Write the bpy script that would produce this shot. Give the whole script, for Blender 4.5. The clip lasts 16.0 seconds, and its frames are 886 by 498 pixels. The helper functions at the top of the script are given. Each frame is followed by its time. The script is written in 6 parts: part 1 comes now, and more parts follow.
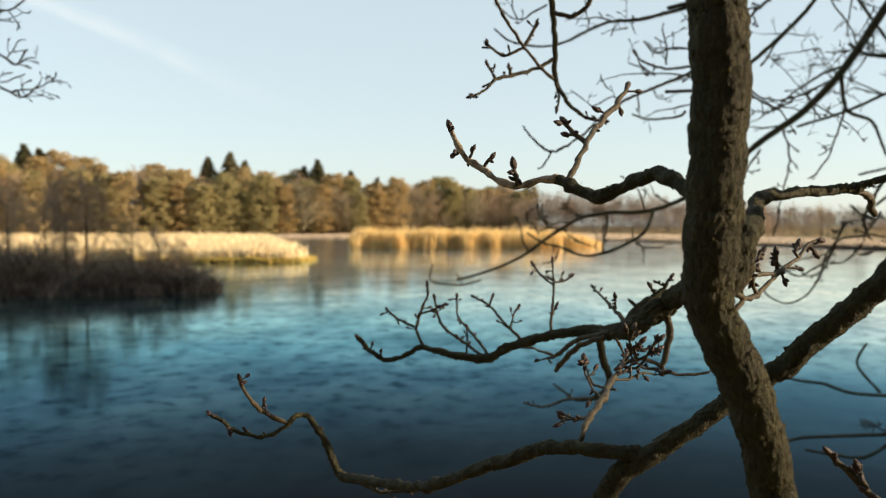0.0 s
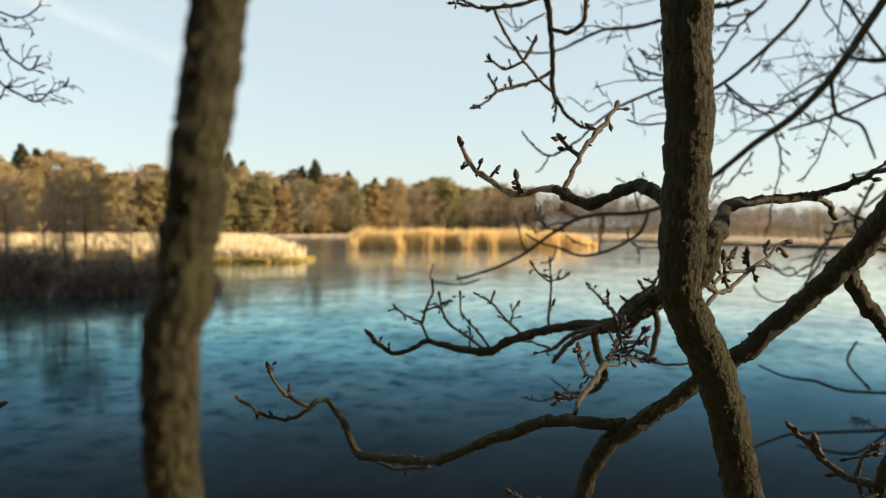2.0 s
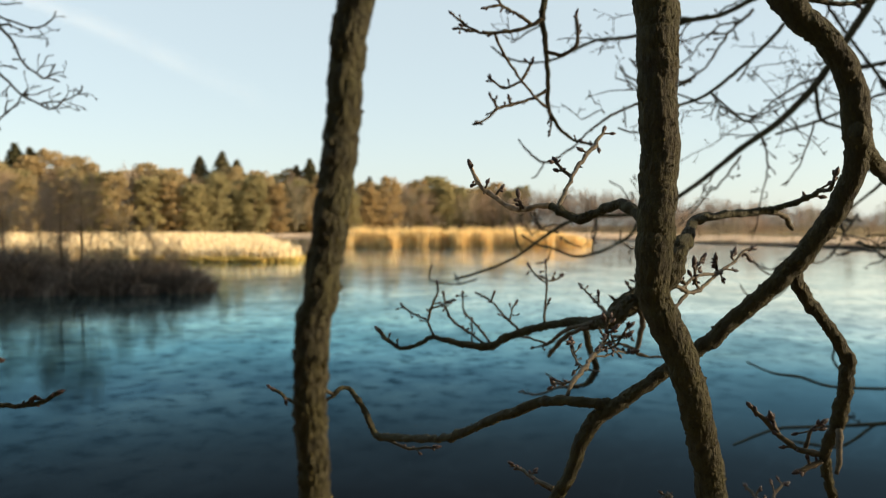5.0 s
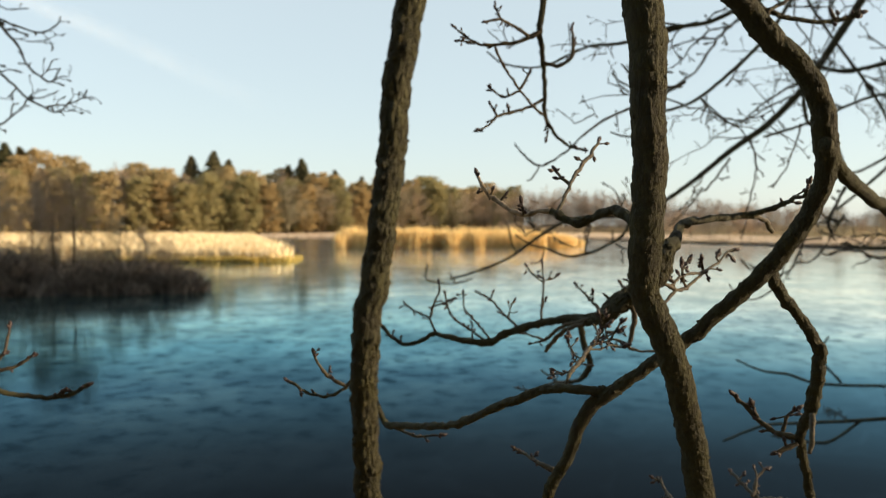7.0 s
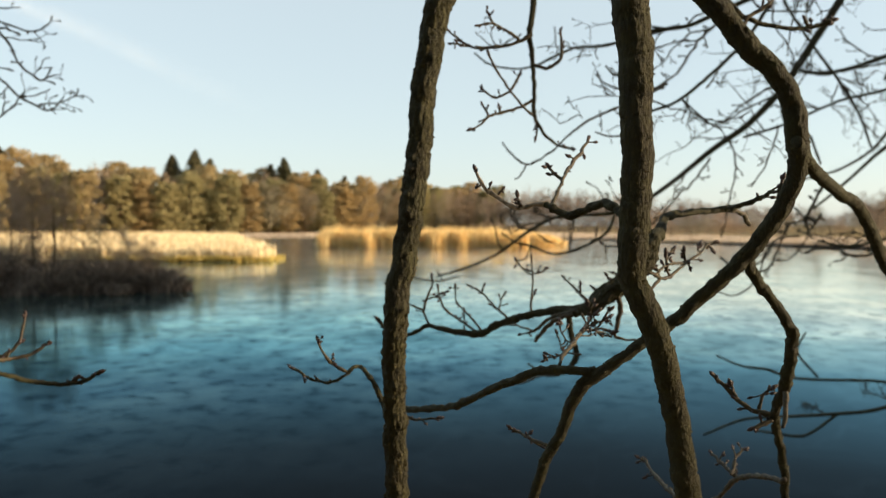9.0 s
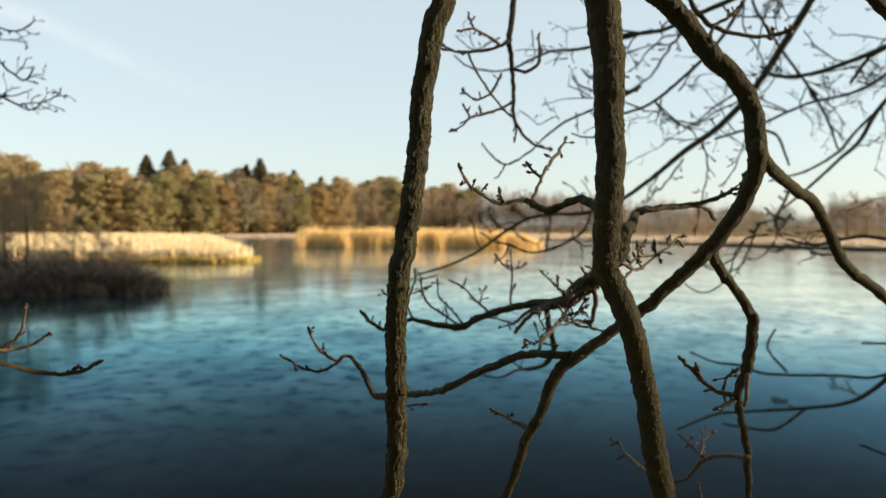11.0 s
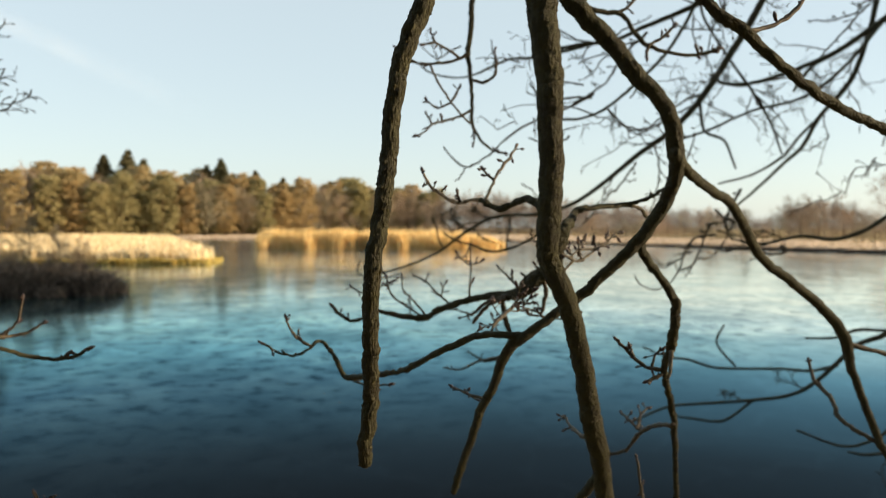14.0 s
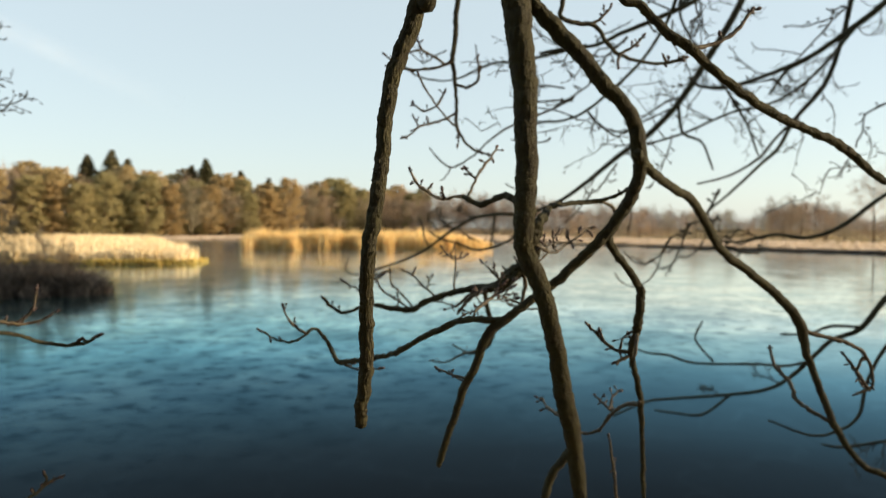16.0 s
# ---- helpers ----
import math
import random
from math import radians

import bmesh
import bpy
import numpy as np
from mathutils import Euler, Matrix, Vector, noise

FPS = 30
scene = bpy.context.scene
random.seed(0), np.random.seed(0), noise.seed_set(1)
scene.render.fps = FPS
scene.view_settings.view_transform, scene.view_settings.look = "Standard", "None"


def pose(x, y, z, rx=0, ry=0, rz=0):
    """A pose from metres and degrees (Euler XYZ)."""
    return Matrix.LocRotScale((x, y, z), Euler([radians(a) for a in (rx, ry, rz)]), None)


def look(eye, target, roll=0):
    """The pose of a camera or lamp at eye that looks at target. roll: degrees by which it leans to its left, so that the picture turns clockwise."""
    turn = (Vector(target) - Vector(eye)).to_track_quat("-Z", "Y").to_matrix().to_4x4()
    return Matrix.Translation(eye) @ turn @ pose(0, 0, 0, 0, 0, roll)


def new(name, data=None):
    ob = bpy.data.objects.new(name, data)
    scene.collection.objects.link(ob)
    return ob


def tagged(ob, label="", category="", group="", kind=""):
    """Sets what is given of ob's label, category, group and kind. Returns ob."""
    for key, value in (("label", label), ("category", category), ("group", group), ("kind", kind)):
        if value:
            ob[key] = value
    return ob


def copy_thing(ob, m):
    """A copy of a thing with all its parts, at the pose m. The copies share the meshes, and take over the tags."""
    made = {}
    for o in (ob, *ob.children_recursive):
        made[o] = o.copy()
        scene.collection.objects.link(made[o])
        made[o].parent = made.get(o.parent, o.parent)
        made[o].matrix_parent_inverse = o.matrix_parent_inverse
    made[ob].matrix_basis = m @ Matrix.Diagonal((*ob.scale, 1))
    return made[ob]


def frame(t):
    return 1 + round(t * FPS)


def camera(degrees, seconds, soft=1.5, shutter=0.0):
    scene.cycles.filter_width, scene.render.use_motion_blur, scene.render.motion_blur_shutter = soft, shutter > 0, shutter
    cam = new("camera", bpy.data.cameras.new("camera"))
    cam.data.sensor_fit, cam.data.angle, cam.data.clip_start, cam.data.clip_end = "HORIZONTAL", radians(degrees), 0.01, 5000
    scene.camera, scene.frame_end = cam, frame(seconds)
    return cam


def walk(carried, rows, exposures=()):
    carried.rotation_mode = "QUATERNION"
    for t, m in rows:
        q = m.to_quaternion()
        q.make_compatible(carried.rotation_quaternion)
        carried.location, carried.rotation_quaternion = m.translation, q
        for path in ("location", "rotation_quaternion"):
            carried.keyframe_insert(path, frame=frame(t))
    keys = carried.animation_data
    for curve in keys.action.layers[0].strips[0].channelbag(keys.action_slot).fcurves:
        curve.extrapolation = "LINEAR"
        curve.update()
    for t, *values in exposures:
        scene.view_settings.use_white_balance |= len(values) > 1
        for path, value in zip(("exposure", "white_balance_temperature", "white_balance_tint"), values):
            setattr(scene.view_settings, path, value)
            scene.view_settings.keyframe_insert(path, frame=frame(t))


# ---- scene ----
cam = camera(59.8, 16.0, soft=1.1)
METRES, EYE, TILT, LEAN, TURN = 0.85, 2.25, -1.7, 0.0, 0.0
ROWS = [
    (0.0, 0.0, 0.0, 0.0, 0.0, 0.0, -0.0),
    (0.5, -0.0014, -0.0304, -0.0006, -0.03, -0.02, -0.03),
    (1.0, -0.0068, -0.0629, -0.0008, -0.07, -0.04, -0.0),
    (1.5, -0.0128, -0.0977, -0.0016, -0.12, -0.01, -0.03),
    (2.0, -0.019, -0.1329, -0.0001, -0.18, 0.01, -0.03),
    (2.5, -0.0237, -0.1669, 0.004, -0.23, 0.01, -0.01),
    (3.0, -0.0276, -0.1981, 0.0073, -0.31, 0.01, 0.03),
    (3.5, -0.031, -0.2273, 0.0097, -0.4, -0.03, 0.03),
    (4.0, -0.0356, -0.2558, 0.0111, -0.47, -0.06, 0.02),
    (6.5, -0.0716, -0.4031, 0.014, -0.94, -0.04, 0.03),
    (7.0, -0.0793, -0.4279, 0.0148, -1.17, -0.06, 0.03),
    (7.5, -0.0878, -0.4514, 0.0137, -1.44, -0.06, 0.02),
    (8.0, -0.0983, -0.4741, 0.0095, -1.72, -0.05, 0.02),
    (8.5, -0.1081, -0.4964, 0.0041, -2.07, -0.06, 0.02),
    (9.0, -0.1151, -0.5184, -0.001, -2.46, -0.08, 0.03),
    (11.5, -0.1444, -0.6404, -0.0175, -4.62, 0.02, 0.08),
    (12.0, -0.1497, -0.6711, -0.0184, -5.1, 0.07, 0.06),
    (12.5, -0.1535, -0.7042, -0.0194, -5.63, 0.07, 0.09),
    (13.0, -0.154, -0.7401, -0.0227, -6.1, 0.07, 0.15),
    (13.5, -0.1554, -0.7774, -0.0269, -6.5, 0.09, 0.12),
    (14.0, -0.1565, -0.8141, -0.033, -6.9, 0.08, 0.1),
    (14.5, -0.1564, -0.8503, -0.0383, -7.22, 0.05, 0.13),
    (15.0, -0.1604, -0.8882, -0.0427, -7.49, 0.06, 0.12),
    (15.5, -0.1667, -0.9299, -0.0475, -7.75, 0.1, 0.11),
    (16.0, -0.1756, -0.9735, -0.0532, -7.93, 0.13, 0.11),
]
walk(cam, [(t, pose(0, 0, EYE, TILT, LEAN, TURN) @ pose(METRES * x, METRES * y, METRES * z, 90 + pitch, roll, yaw)) for t, x, y, z, yaw, pitch, roll in ROWS],
     exposures=[(0.0, 1.3, 6900, 12), (16.0, 1.3, 6900, 12)])
# the lens is focused on the near branches, so the far shore is soft
cam.data.dof.use_dof = True
cam.data.dof.focus_distance = 0.85
cam.data.dof.aperture_fstop = cam.data.lens / 1000 / 0.0045

# light and exposure
SUN_UP, SUN_TURN, SUN, SKY = 12.0, 98.0, 5.2, 0.115
# unseen shade trees added on the near bank: x, y, scale; a bare one (and its turn) filters the sun on the near limbs
SUN_FILTER = [(34.2, -7.4, 1.0, 5.37)]
SHADE_WOOD = [(42.0, 16.6, 1.2), (45.4, 21.1, 1.25), (39.5, 20.2, 1.2), (52.0, 17.0, 1.3), (53.2, 23.2, 1.3), (48.5, 13.4, 1.2), (30.1, 1.7, 1.1), (38.4, 0.3, 1.2), (45.6, -0.7, 1.2), (26.2, -13.5, 0.95), (38.2, -12.8, 1.1), (25.2, -20.7, 1.0), (2, -22, 1.1), (-30, -12, 1.0),
             (12, -11, 1.0), (6, -12, 1.1), (3.5, -7.5, 1.0), (-1.5, -7, 0.95), (1, -10, 1.1), (-4, -10.5, 1.05), (-8.5, -9, 1.1), (-14, -8, 1.05), (-21, -6, 1.0), (-25, -2, 0.95), (15, -14, 1.1)]

# ---- world, sun, exposure ----
world = bpy.data.worlds.new("sky")
scene.world = world
world.use_nodes = True
wn = world.node_tree
sky = wn.nodes.new("ShaderNodeTexSky")
sky.sky_type = "NISHITA"
sky.sun_disc = False
sky.sun_elevation = radians(SUN_UP)
sky.sun_rotation = radians(SUN_TURN)
sky.air_density, sky.dust_density, sky.ozone_density = 0.9, 0.8, 1.2
back = wn.nodes["Background"]
back.inputs["Strength"].default_value = SKY
# a thin milky haze over the clear sky
haze = wn.nodes.new("ShaderNodeMix")
haze.data_type = "RGBA"
haze.inputs[0].default_value = 0.73
haze.inputs[7].default_value = (2.38, 2.88, 3.08, 1)
wn.links.new(sky.outputs[0], haze.inputs[6])
wn.links.new(haze.outputs[2], back.inputs["Color"])

sun_data = bpy.data.lights.new("sun", "SUN")
sun_data.energy, sun_data.angle, sun_data.color = SUN, radians(1.0), (1.0, 0.80, 0.55)
sun = new("sun", sun_data)
ST, SE = radians(SUN_TURN), radians(SUN_UP)
sun_way = Vector((math.sin(ST) * math.cos(SE), math.cos(ST) * math.cos(SE), math.sin(SE)))
sun.matrix_world = look(sun_way * 50, (0, 0, 0))


# ---- materials ----
def material(name, rough=0.8, spec=0.3):
    m = bpy.data.materials.new(name)
    m.use_nodes = True
    b = m.node_tree.nodes["Principled BSDF"]
    b.inputs["Roughness"].default_value = rough
    b.inputs["Specular IOR Level"].default_value = spec
    return m, m.node_tree, b


def node(tree, kind, **values):
    n = tree.nodes.new(kind)
    for key, v in values.items():
        n.inputs[key.replace("_", " ")].default_value = v
    return n


def noise_at(tree, scale, detail=4.0, rough=0.55, stretch=None, coord="Object"):
    """A noise in metres; stretch divides the pattern along the axes."""
    tc = tree.nodes.new("ShaderNodeTexCoord")
    src = tc.outputs[coord]
    if stretch:
        mp = tree.nodes.new("ShaderNodeMapping")
        mp.inputs["Scale"].default_value = stretch
        tree.links.new(src, mp.inputs[0])
        src = mp.outputs[0]
    n = node(tree, "ShaderNodeTexNoise", Scale=scale, Detail=detail, Roughness=rough)
    tree.links.new(src, n.inputs["Vector"])
    return n.outputs["Fac"]


def ramp(tree, fac, stops):
    r = tree.nodes.new("ShaderNodeValToRGB")
    e = r.color_ramp.elements
    while len(e) < len(stops):
        e.new(0.5)
    for el, (p, c) in zip(e, stops):
        el.position, el.color = p, (*c, 1) if len(c) == 3 else c
    tree.links.new(fac, r.inputs[0])
    return r.outputs[0]


def mix(tree, fac, a, b, mode="MIX"):
    m = tree.nodes.new("ShaderNodeMix")
    m.data_type, m.blend_type = "RGBA", mode
    for sock, v in ((m.inputs[0], fac), (m.inputs[6], a), (m.inputs[7], b)):
        if hasattr(v, "is_output"):
            tree.links.new(v, sock)
        elif isinstance(v, (int, float)):
            sock.default_value = v
        else:
            sock.default_value = (*v, 1)
    return m.outputs[2]


def bump(tree, bsdf, height, strength, distance, normal=None):
    b = node(tree, "ShaderNodeBump", Strength=strength, Distance=distance)
    tree.links.new(height, b.inputs["Height"])
    if normal:
        tree.links.new(normal, b.inputs["Normal"])
    tree.links.new(b.outputs[0], bsdf.inputs["Normal"])
    return b.outputs[0]


def bark_material():
    """Oak bark: grey-brown, cracked into narrow plates lengthwise, with olive algae and pale lichen flecks."""
    m, t, b = material("oak_bark", 0.8, 0.35)
    grain = noise_at(t, 230, 6, 0.70, (1, 1, 0.18))
    base = ramp(t, grain, [(0.32, (0.023, 0.021, 0.013)), (0.5, (0.034, 0.030, 0.017)), (0.70, (0.068, 0.058, 0.030))])
    algae = ramp(t, noise_at(t, 22, 6, 0.66), [(0.34, (0.25, 0.25, 0.25)), (0.55, (0.9, 0.9, 0.9))])
    col = mix(t, algae, base, mix(t, grain, (0.024, 0.024, 0.009), (0.066, 0.064, 0.019)))
    fleck = ramp(t, noise_at(t, 380, 3, 0.5), [(0.65, (0, 0, 0)), (0.73, (0.8, 0.8, 0.8))])
    col = mix(t, fleck, col, (0.135, 0.128, 0.062))
    damp = ramp(t, noise_at(t, 75, 5, 0.68, (1, 1, 0.5)), [(0.38, (0.66, 0.66, 0.66)), (0.56, (1, 1, 1))])
    col = mix(t, 1.0, col, damp, "MULTIPLY")
    tc = t.nodes.new("ShaderNodeTexCoord")
    warp = t.nodes.new("ShaderNodeTexNoise")
    warp.inputs["Scale"].default_value = 160
    warp.inputs["Detail"].default_value = 3
    t.links.new(tc.outputs["Object"], warp.inputs["Vector"])
    push = t.nodes.new("ShaderNodeVectorMath")
    push.operation = "MULTIPLY_ADD"
    push.inputs[1].default_value = (0.006, 0.006, 0.006)
    t.links.new(warp.outputs["Color"], push.inputs[0])
    t.links.new(tc.outputs["Object"], push.inputs[2])
    mp = t.nodes.new("ShaderNodeMapping")
    mp.inputs["Scale"].default_value = (1, 1, 0.17)
    t.links.new(push.outputs[0], mp.inputs[0])
    vo = node(t, "ShaderNodeTexVoronoi", Scale=330)
    vo.feature = "DISTANCE_TO_EDGE"
    t.links.new(mp.outputs[0], vo.inputs["Vector"])
    crack = ramp(t, vo.outputs["Distance"], [(0.0, (0, 0, 0)), (0.16, (1, 1, 1))])
    col = mix(t, 1.0, col, mix(t, crack, (0.68, 0.67, 0.66), (1, 1, 1)), "MULTIPLY")
    t.links.new(col, b.inputs["Base Color"])
    n = bump(t, b, crack, 0.75, 0.0022)
    n = bump(t, b, grain, 1.0, 0.0035, n)
    bump(t, b, noise_at(t, 620, 4, 0.6), 0.55, 0.0012, n)
    return m


def twig_material():
    """Young oak wood: paler, smoother, tan to grey, ringed with scars."""
    m, t, b = material("oak_twig_bark", 0.7, 0.3)
    g = noise_at(t, 240, 5, 0.6)
    col = ramp(t, g, [(0.34, (0.020, 0.016, 0.012)), (0.52, (0.042, 0.033, 0.021)), (0.70, (0.125, 0.094, 0.050))])
    big = ramp(t, noise_at(t, 28, 3, 0.5), [(0.4, (0, 0, 0)), (0.65, (1, 1, 1))])
    col = mix(t, mix(t, 1.0, big, (0.5, 0.5, 0.5), "MULTIPLY"), col, (0.05, 0.044, 0.018))
    t.links.new(col, b.inputs["Base Color"])
    bump(t, b, g, 0.8, 0.0015)
    return m


def shoot_material():
    """Last years' smooth oak shoots: pale tan, with darker rings and pores."""
    m, t, b = material("pale_oak_shoot", 0.55, 0.4)
    g = noise_at(t, 150, 5, 0.6)
    col = ramp(t, g, [(0.34, (0.085, 0.062, 0.037)), (0.5, (0.225, 0.168, 0.105)), (0.68, (0.36, 0.285, 0.19))])
    pore = ramp(t, noise_at(t, 620, 2, 0.5), [(0.62, (1, 1, 1)), (0.70, (0.45, 0.40, 0.34))])
    t.links.new(mix(t, 1.0, col, pore, "MULTIPLY"), b.inputs["Base Color"])
    bump(t, b, g, 0.7, 0.0015)
    return m


def lichen_material():
    """Crusty grey-green lichen and flaking bark crumbs."""
    m, t, b = material("crusty_lichen", 0.9, 0.15)
    geo = t.nodes.new("ShaderNodeNewGeometry")
    col = ramp(t, geo.outputs["Random Per Island"], [(0.0, (0.026, 0.023, 0.012)), (0.6, (0.050, 0.044, 0.020)), (1.0, (0.095, 0.084, 0.038))])
    t.links.new(col, b.inputs["Base Color"])
    return m


def bud_material():
    m, t, b = material("oak_bud_scale", 0.5, 0.4)
    col = ramp(t, noise_at(t, 700, 3, 0.5), [(0.3, (0.014, 0.008, 0.007)), (0.6, (0.042, 0.021, 0.016)), (0.8, (0.095, 0.052, 0.036))])
    t.links.new(col, b.inputs["Base Color"])
    bump(t, b, noise_at(t, 900, 2, 0.5), 0.6, 0.0006)
    return m


def straw_material(name, dark, mid, light, through_light=0.35):
    """Dry blades; each blade and each patch has its own tone."""
    m, t, b = material(name, 0.7, 0.2)
    geo = t.nodes.new("ShaderNodeNewGeometry")
    col = ramp(t, geo.outputs["Random Per Island"], [(0.0, dark), (0.5, mid), (1.0, light)])
    patch = noise_at(t, 0.35, 4, 0.6)
    col = mix(t, ramp(t, patch, [(0.35, (0, 0, 0)), (0.65, (1, 1, 1))]), mix(t, 1.0, col, (0.78, 0.74, 0.68), "MULTIPLY"), col)
    t.links.new(col, b.inputs["Base Color"])
    tr = t.nodes.new("ShaderNodeBsdfTranslucent")
    t.links.new(col, tr.inputs[0])
    ms = t.nodes.new("ShaderNodeMixShader")
    ms.inputs[0].default_value = through_light
    t.links.new(b.outputs[0], ms.inputs[1])
    t.links.new(tr.outputs[0], ms.inputs[2])
    t.links.new(ms.outputs[0], t.nodes["Material Output"].inputs[0])
    return m


def crown_material(name, dark, mid, light, through_light=0.3):
    """Foliage clumps or fine winter twigs of a far tree, toned per tree and per clump."""
    m, t, b = material(name, 0.8, 0.1)
    geo = t.nodes.new("ShaderNodeNewGeometry")
    obj = t.nodes.new("ShaderNodeObjectInfo")
    col = ramp(t, geo.outputs["Random Per Island"], [(0.0, dark), (0.5, mid), (1.0, light)])
    tone = ramp(t, obj.outputs["Random"], [(0.0, (0.68, 0.75, 0.70)), (0.3, (0.88, 0.93, 0.84)), (0.55, (1.04, 1.0, 0.98)), (0.75, (1.0, 0.90, 0.82)), (1.0, (1.18, 1.05, 0.94))])
    col = mix(t, 1.0, col, tone, "MULTIPLY")
    t.links.new(col, b.inputs["Base Color"])
    tr = t.nodes.new("ShaderNodeBsdfTranslucent")
    t.links.new(col, tr.inputs[0])
    ms = t.nodes.new("ShaderNodeMixShader")
    ms.inputs[0].default_value = through_light
    t.links.new(b.outputs[0], ms.inputs[1])
    t.links.new(tr.outputs[0], ms.inputs[2])
    t.links.new(ms.outputs[0], t.nodes["Material Output"].inputs[0])
    return m


def ground_material():
    m, t, b = material("dry_grass_ground", 0.9, 0.1)
    col = ramp(t, noise_at(t, 0.4, 8, 0.65), [(0.3, (0.16, 0.11, 0.045)), (0.5, (0.34, 0.24, 0.11)), (0.7, (0.48, 0.36, 0.18))])
    fine = noise_at(t, 9, 6, 0.7)
    col = mix(t, mix(t, 1.0, ramp(t, fine, [(0.4, (0, 0, 0)), (0.6, (1, 1, 1))]), (0.5, 0.5, 0.5), "MULTIPLY"), col, (0.12, 0.085, 0.04))
    t.links.new(col, b.inputs["Base Color"])
    bump(t, b, fine, 0.8, 0.08)
    return m


def water_material():
    """Cold still lake under a skin of thin ice: a dark body, smooth clear ice near the bank, flecked and frosted ice
    farther out, and a gloss with the sky's sheen put into its colour, whiter towards grazing sight and the sun's side.
    """
    m, t, b = material("lake_ice_water", 0.6, 0.0)
    tc = t.nodes.new("ShaderNodeTexCoord")
    sep = t.nodes.new("ShaderNodeSeparateXYZ")
    t.links.new(tc.outputs["Object"], sep.inputs[0])

    def sums(value, gain, shift):
        n = t.nodes.new("ShaderNodeMath")
        n.operation, n.use_clamp = "MULTIPLY_ADD", True
        t.links.new(value, n.inputs[0])
        n.inputs[1].default_value, n.inputs[2].default_value = gain, shift
        return n.outputs[0]
    fleck = noise_at(t, 3.6, 6, 0.62, (0.75, 0.75, 1))
    floe = noise_at(t, 0.62, 6, 0.60, (0.8, 0.6, 1))
    wide = noise_at(t, 0.14, 6, 0.62, (0.6, 1, 1))
    frost = ramp(t, floe, [(0.40, (0, 0, 0)), (0.60, (1, 1, 1))])
    body = mix(t, frost, (0.0016, 0.0030, 0.0042), (0.0024, 0.0060, 0.0088))
    t.links.new(body, b.inputs["Base Color"])
    # flecks of open grey water and thin spots in the outer ice
    cover = mix(t, 1.0, ramp(t, fleck, [(0.36, (0.36, 0.42, 0.45)), (0.47, (1, 1, 1)), (0.60, (1.18, 1.16, 1.12))]), ramp(t, wide, [(0.36, (0.72,) * 3), (0.6, (1.05,) * 3)]), "MULTIPLY")
    cover = mix(t, 1.0, cover, ramp(t, floe, [(0.38, (0.68, 0.74, 0.77)), (0.50, (1, 1, 1)), (0.62, (1.38, 1.26, 1.18))]), "MULTIPLY")
    # smooth clear ice by the bank, veined with faint cracks
    vein = node(t, "ShaderNodeTexVoronoi", Scale=0.9)
    vein.feature = "DISTANCE_TO_EDGE"
    push = t.nodes.new("ShaderNodeVectorMath")
    push.operation = "MULTIPLY_ADD"
    push.inputs[1].default_value = (1.6, 1.6, 0)
    warp = node(t, "ShaderNodeTexNoise", Scale=1.1, Detail=3.0)
    t.links.new(tc.outputs["Object"], warp.inputs["Vector"])
    t.links.new(warp.outputs["Color"], push.inputs[0])
    t.links.new(tc.outputs["Object"], push.inputs[2])
    t.links.new(push.outputs[0], vein.inputs["Vector"])
    near = mix(t, 1.0, ramp(t, vein.outputs["Distance"], [(0.0, (1.14,) * 3), (0.04, (1, 1, 1))]), ramp(t, wide, [(0.36, (0.9,) * 3), (0.6, (1.05,) * 3)]), "MULTIPLY")
    lie = t.nodes.new("ShaderNodeVectorMath")
    lie.operation = "DOT_PRODUCT"
    lie.inputs[1].default_value = (-0.45, 1.0, 0)
    t.links.new(tc.outputs["Object"], lie.inputs[0])
    outer = sums(lie.outputs["Value"], 0.2, -1.2)
    cover = mix(t, outer, near, cover)
    ripple = node(t, "ShaderNodeBump", Strength=0.03, Distance=0.02)
    t.links.new(noise_at(t, 2.4, 6, 0.62, (0.6, 1, 1)), ripple.inputs["Height"])
    crust = node(t, "ShaderNodeBump", Strength=0.04, Distance=0.012)
    t.links.new(fleck, crust.inputs["Height"])
    t.links.new(ripple.outputs[0], crust.inputs["Normal"])
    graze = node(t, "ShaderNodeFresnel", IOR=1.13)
    # brighter sunward sky put into the gloss colour: teal bog side, white open water
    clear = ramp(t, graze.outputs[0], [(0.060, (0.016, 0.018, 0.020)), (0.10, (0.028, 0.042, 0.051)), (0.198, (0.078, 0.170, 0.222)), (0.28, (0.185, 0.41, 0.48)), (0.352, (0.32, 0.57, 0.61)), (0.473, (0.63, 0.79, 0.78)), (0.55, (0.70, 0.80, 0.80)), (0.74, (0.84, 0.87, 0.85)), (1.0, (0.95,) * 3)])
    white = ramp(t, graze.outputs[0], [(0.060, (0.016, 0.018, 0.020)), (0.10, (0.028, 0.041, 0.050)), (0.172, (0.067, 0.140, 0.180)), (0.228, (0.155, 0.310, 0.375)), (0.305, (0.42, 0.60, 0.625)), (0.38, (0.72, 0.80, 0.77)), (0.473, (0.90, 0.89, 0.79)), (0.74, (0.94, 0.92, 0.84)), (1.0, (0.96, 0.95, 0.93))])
    sun_side = t.nodes.new("ShaderNodeMath")
    sun_side.operation = "MULTIPLY_ADD"
    sun_side.inputs[1].default_value = 6.0
    t.links.new(wide, sun_side.inputs[0])
    t.links.new(sep.outputs["X"], sun_side.inputs[2])
    gloss_colour = mix(t, sums(sun_side.outputs[0], 0.09, -0.09), clear, white)
